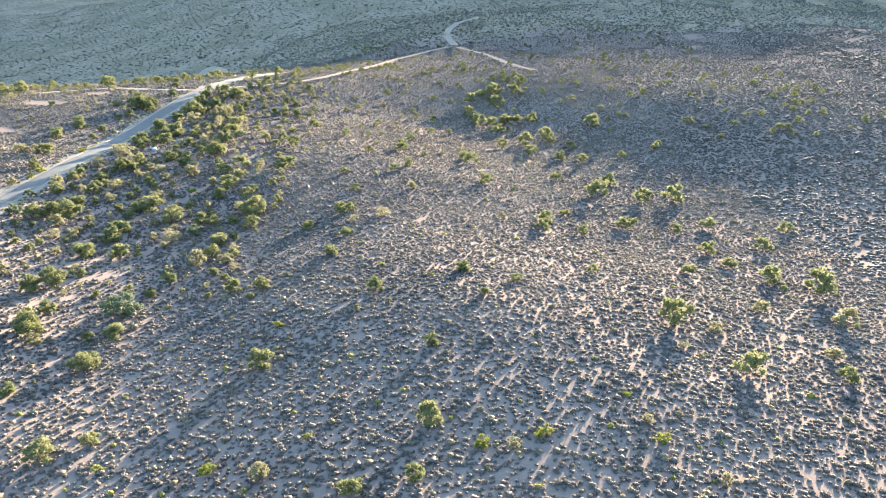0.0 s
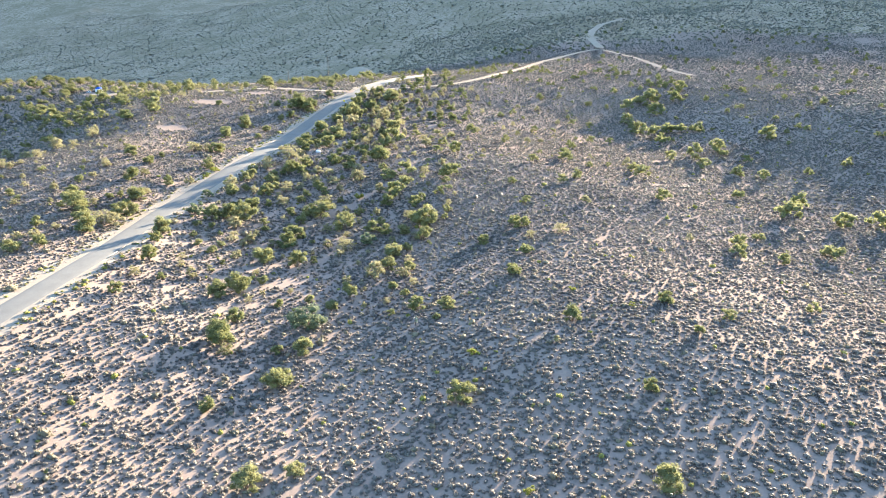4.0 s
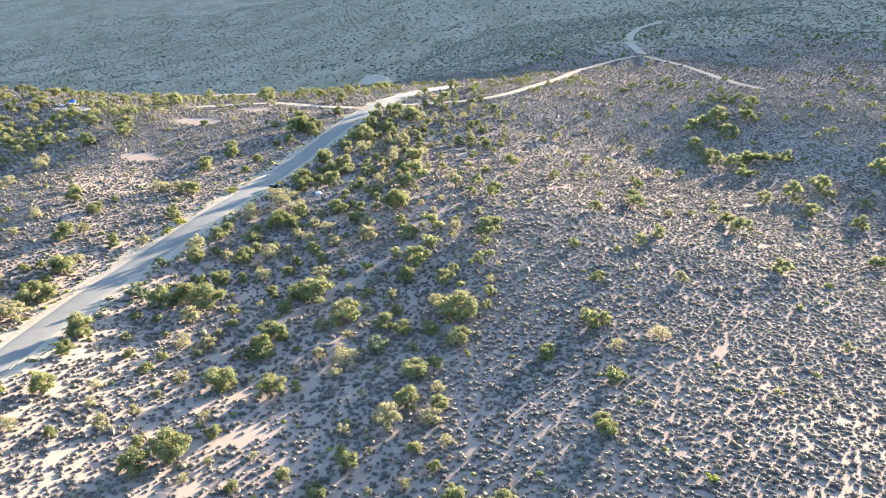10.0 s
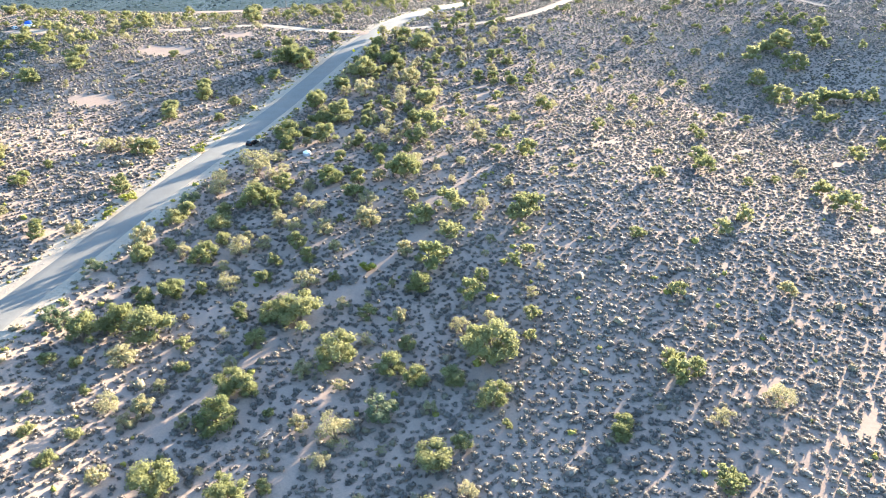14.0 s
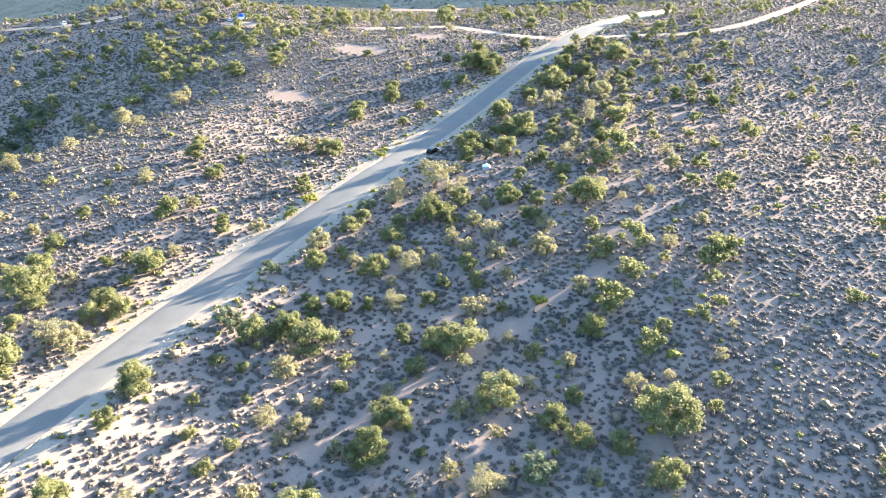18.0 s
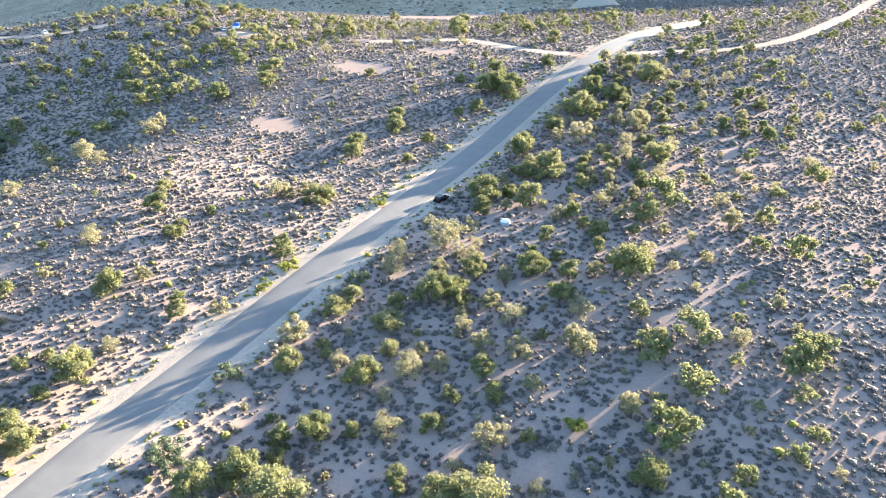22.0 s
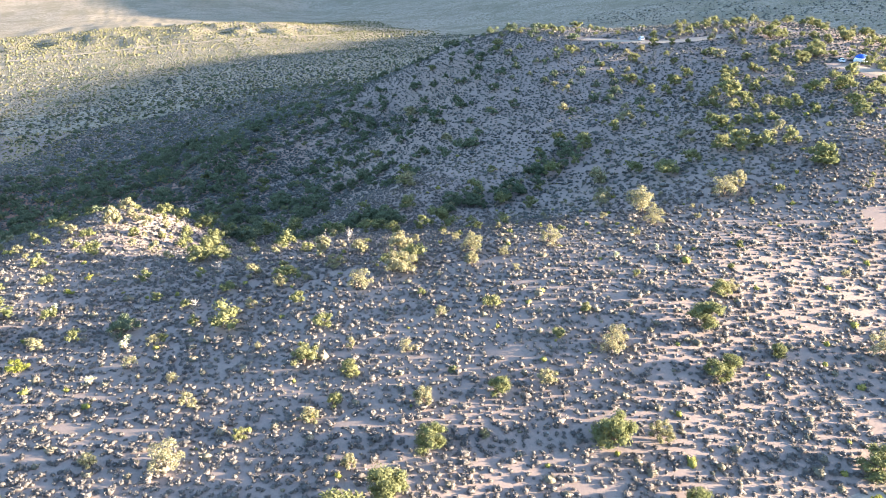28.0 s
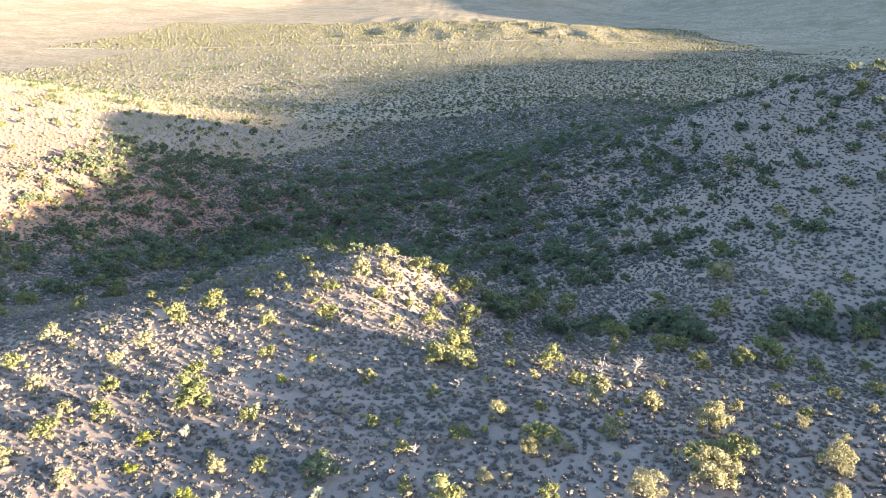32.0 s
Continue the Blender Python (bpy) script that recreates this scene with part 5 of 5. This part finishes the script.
def car(name, x, y, heading, colour, label, length=4.6, width=1.84, height=1.6, tall_back=True):
    base = new(name)
    base.matrix_world = Matrix.Translation((x, y, float(on_ground(x, y)[0]))) @ Matrix.Rotation(radians(heading), 4, "Z")
    paint = plain(name + "_paint", colour, 0.25, 0.3, 0.05)
    w, h = width / 2, height

    def hoop(yy, half, low, high):
        return [(-half, yy, low), (half, yy, low), (half * 1.02, yy, (low + high) / 2), (half * 0.94, yy, high), (-half * 0.94, yy, high), (-half * 1.02, yy, (low + high) / 2)]

    a = length / 2
    part("body", loft([hoop(-a, w * 0.86, 0.42, h * 0.54), hoop(-a + 0.18, w * 0.97, 0.26, h * 0.6), hoop(-a * 0.3, w, 0.24, h * 0.6), hoop(a * 0.42, w, 0.24, h * 0.58),
                       hoop(a * 0.8, w * 0.96, 0.26, h * 0.52), hoop(a, w * 0.8, 0.42, h * 0.44)]), paint, base)
    back = -a + (0.3 if tall_back else 0.75)
    part("cabin", loft([hoop(back, w * 0.86, h * 0.58, h * 0.62), hoop(back + 0.3, w * 0.8, h * 0.58, h * 0.96), hoop(-0.1, w * 0.8, h * 0.58, h), hoop(0.55, w * 0.78, h * 0.58, h * 0.96),
                        hoop(1.25, w * 0.84, h * 0.56, h * 0.6)]), paint, base)
    for side in (-1, 1):
        part("side_window", box(0.03, 0.95, h * 0.24, (side * w * 0.835, -0.45, h * 0.77), 0.01), GLASS, base)
        part("side_window", box(0.03, 0.8, h * 0.22, (side * w * 0.825, 0.48, h * 0.76), 0.01), GLASS, base)
        part("mirror", box(0.2, 0.12, 0.14, (side * (w + 0.06), 0.85, h * 0.62), 0.03), paint, base)
        part("headlight", box(0.36, 0.08, 0.14, (side * w * 0.62, a * 0.97, h * 0.42), 0.03), LAMP_CLEAR, base)
        part("tail_light", box(0.26, 0.08, 0.2, (side * w * 0.72, -a * 0.985, h * 0.5), 0.03), LAMP_RED, base)
    b = box(w * 1.4, 0.03, 0.55, (0, 0, 0), 0.01)
    bmesh.ops.transform(b, matrix=Matrix.Translation((0, 0.93, h * 0.79)) @ Matrix.Rotation(radians(58), 4, "X"), verts=b.verts)
    part("windscreen", b, GLASS, base)
    b = box(w * 1.35, 0.03, 0.5, (0, 0, 0), 0.01)
    bmesh.ops.transform(b, matrix=Matrix.Translation((0, back + 0.1, h * 0.79)) @ Matrix.Rotation(radians(-28), 4, "X"), verts=b.verts)
    part("rear_window", b, GLASS, base)
    part("bumper", box(width * 0.9, 0.16, 0.2, (0, a - 0.02, 0.42), 0.05), RUBBER, base)
    part("bumper", box(width * 0.9, 0.16, 0.2, (0, -a + 0.02, 0.42), 0.05), RUBBER, base)
    for sx in (-1, 1):
        for sy in (-0.3, 0.31):
            b = bmesh.new()
            m = Matrix.Translation((sx * (w - 0.1), sy * length, 0.34)) @ Matrix.Rotation(radians(90), 4, "Y")
            bmesh.ops.create_cone(b, cap_ends=True, segments=18, radius1=0.34, radius2=0.34, depth=0.22, matrix=m)
            bmesh.ops.bevel(b, geom=[e for e in b.edges if len(e.link_faces) == 2 and e.calc_face_angle(0) > 1], offset=0.04, segments=2, affect="EDGES")
            wheel = part("wheel", b, RUBBER, base)
            b = bmesh.new()
            m = Matrix.Translation((sx * (w + 0.005), sy * length, 0.34)) @ Matrix.Rotation(radians(90), 4, "Y")
            bmesh.ops.create_cone(b, cap_ends=True, segments=14, radius1=0.22, radius2=0.2, depth=0.05, matrix=m)
            part("rim", b, ALLOY, wheel)
    return tagged(base, label, "car")


car("parked_car", -149.3, 335.0, -8, (0.012, 0.012, 0.014), "black compact car parked on the gravel shoulder", 4.8, 1.9, 1.65)
car("parked_suv", -421.3, 435.6, 70, (0.75, 0.75, 0.74), "white sport utility car parked at the hilltop pull-out", 5.2, 2.0, 1.95)
car("parked_sedan", -341.7, 476.3, 60, (0.72, 0.73, 0.75), "white sedan parked beside the blue tent", 4.7, 1.82, 1.45, False)

# ---- tents ----
CANVAS_WHITE = plain("white_canvas", (0.78, 0.78, 0.76), 0.7, 0, 0.06)
CANVAS_BLUE = plain("blue_canvas", (0.03, 0.10, 0.42), 0.6, 0, 0.1)
CANVAS_GREY = plain("grey_canvas", (0.32, 0.32, 0.33), 0.7)


def dome_tent(x, y, wide, high, lower, upper, label, turn=0.0):
    base = new("tent")
    base.matrix_world = Matrix.Translation((x, y, float(on_ground(x, y)[0]))) @ Matrix.Rotation(turn, 4, "Z")

    def shell(z0, z1, grow_by):
        b = bmesh.new()
        rings, n = [], 24
        for k in range(9):
            t = z0 + (z1 - z0) * k / 8
            rad = math.cos(t * math.pi / 2) ** 0.75 * wide / 2 * grow_by
            ring = []
            for q in range(n):
                a = q / n * 6.283
                flat = 1 - 0.07 * abs(math.sin(2 * a))
                ring.append(b.verts.new((math.cos(a) * rad * flat, math.sin(a) * rad * 0.85 * flat, math.sin(t * math.pi / 2) * high * grow_by)))
            rings.append(ring)
        for p, q in zip(rings, rings[1:]):
            for i in range(n):
                b.faces.new((p[i], p[(i + 1) % n], q[(i + 1) % n], q[i]))
        return b

    part("tent_body", shell(0, 0.98, 1.0), lower, base)
    part("rain_fly", shell(0.36, 0.98, 1.03), upper, base)
    b = bmesh.new()
    for s in (-1, 1):
        last = None
        for k in range(13):
            a = math.pi * k / 12
            p = Vector((math.cos(a) * wide / 2 * 1.04 * 0.72, s * math.cos(a) * wide / 2 * 0.62, math.sin(a) * high * 1.05))
            if last:
                limb(b, last, p, 0.02, 0.02, 5)
            last = p
    part("tent_pole", b, CANVAS_GREY, base)
    tagged(base, label, "tent")


dome_tent(-130.0, 328.5, 2.5, 1.4, CANVAS_GREY, CANVAS_WHITE, "white dome tent pitched among junipers", 0.4)
dome_tent(-337.9, 482.4, 5.4, 3.0, CANVAS_WHITE, CANVAS_BLUE, "large blue and white tent on the hilltop", 0.9)

# ---- road signs, poles, spoil heap ----
SIGN_YELLOW = plain("sign_yellow", (0.85, 0.62, 0.02), 0.5, 0, 0.05)
STEEL = plain("galvanised_steel", (0.4, 0.4, 0.4), 0.45, 0.7)
POLE_WOOD = plain("pole_wood", (0.20, 0.15, 0.11), 0.9)


def warning_sign(x, y):
    base = new("warning_sign")
    base.location = (x, y, float(on_ground(x, y)[0]))
    part("post", box(0.08, 0.08, 2.6, (0, 0, 1.2), 0.01), STEEL, base)
    b = box(0.95, 0.03, 0.95, (0, 0, 0), 0.01)
    bmesh.ops.transform(b, matrix=Matrix.Translation((0, -0.06, 2.35)) @ Matrix.Rotation(radians(45), 4, "Y"), verts=b.verts)
    part("sign_plate", b, SIGN_YELLOW, base)
    tagged(base, "yellow diamond warning sign on a steel post", "road sign", "road signs")


warning_sign(-149.0, 434.0)
warning_sign(-147.5, 466.0)


def utility_pole(x, y, top):
    base = new("utility_pole")
    z = float(on_ground(x, y)[0])
    base.location = (x, y, z)
    b = bmesh.new()
    limb(b, Vector((0, 0, -0.5)), Vector((0, 0, top - z)), 0.19, 0.13, 10)
    part("pole", b, POLE_WOOD, base)
    part("crossarm", box(2.4, 0.12, 0.14, (0, 0, top - z - 0.7), 0.02), POLE_WOOD, base)
    for s in (-1, 0, 1):
        b = bmesh.new()
        limb(b, Vector((s * 1.0, 0, top - z - 0.64)), Vector((s * 1.0, 0, top - z - 0.4)), 0.06, 0.04, 8)
        part("insulator", b, STEEL, base)
    tagged(base, "weathered wooden utility pole with a crossarm", "pole", "utility poles")


utility_pole(-207.3, 587.0, 23.0)
utility_pole(-237.5, 579.0, 14.0)


def spoil_heap(x, y, wide, high):
    z = float(on_ground(x, y)[0]) - 1.0
    b = bmesh.new()
    rings, n = [], 40
    for k in range(14):
        t = k / 13
        rad = wide * (1 - t) ** 0.5
        rings.append([b.verts.new((x + math.cos(q / n * 6.283) * rad * (1 + 0.05 * math.sin(q * 1.7 + k)), y + math.sin(q / n * 6.283) * rad,
                                   z + high * t + 0.2 * (1 - t) * math.sin(q * 2.1 + k * 1.3))) for q in range(n)])
    for p, q in zip(rings, rings[1:]):
        for i in range(n):
            f = b.faces.new((p[i], p[(i + 1) % n], q[(i + 1) % n], q[i]))
            f.smooth = True
    ob = part("sand_mound", b, DIRT)
    tagged(ob, "smooth rounded tan mound of earth behind the crest", "mound")


spoil_heap(-229.4, 758, 20, 11.7)


def camper_trailer(x, y, heading, length, label):
    base = new("camper_trailer")
    base.matrix_world = Matrix.Translation((x, y, float(on_ground(x, y)[0]))) @ Matrix.Rotation(radians(heading), 4, "Z")
    part("shell", box(length, 2.4, 2.3, (0, 0, 1.75), 0.25), CANVAS_WHITE, base)
    for k in (-0.3, 0.25):
        part("window", box(0.9, 0.04, 0.6, (k * length, -1.21, 2.1), 0.015), GLASS, base)
    part("door", box(0.75, 0.05, 1.75, (0.02 * length, -1.215, 1.6), 0.02), CANVAS_GREY, base)
    part("drawbar", box(1.6, 0.12, 0.12, (length / 2 + 0.6, 0, 0.6), 0.02), STEEL, base)
    for s in (-1, 1):
        b = bmesh.new()
        m = Matrix.Translation((-0.3, s * 1.05, 0.36)) @ Matrix.Rotation(radians(90), 4, "X")
        bmesh.ops.create_cone(b, cap_ends=True, segments=18, radius1=0.36, radius2=0.36, depth=0.24, matrix=m)
        part("wheel", b, RUBBER, base)
    tagged(base, label, "trailer", "campers behind the crest")


camper_trailer(-485.3, 1127.4, 20, 7.0, "long white camper trailer parked in the wash")
camper_trailer(-449.5, 1115.4, 35, 6.0, "white camper trailer parked beside pale ground")
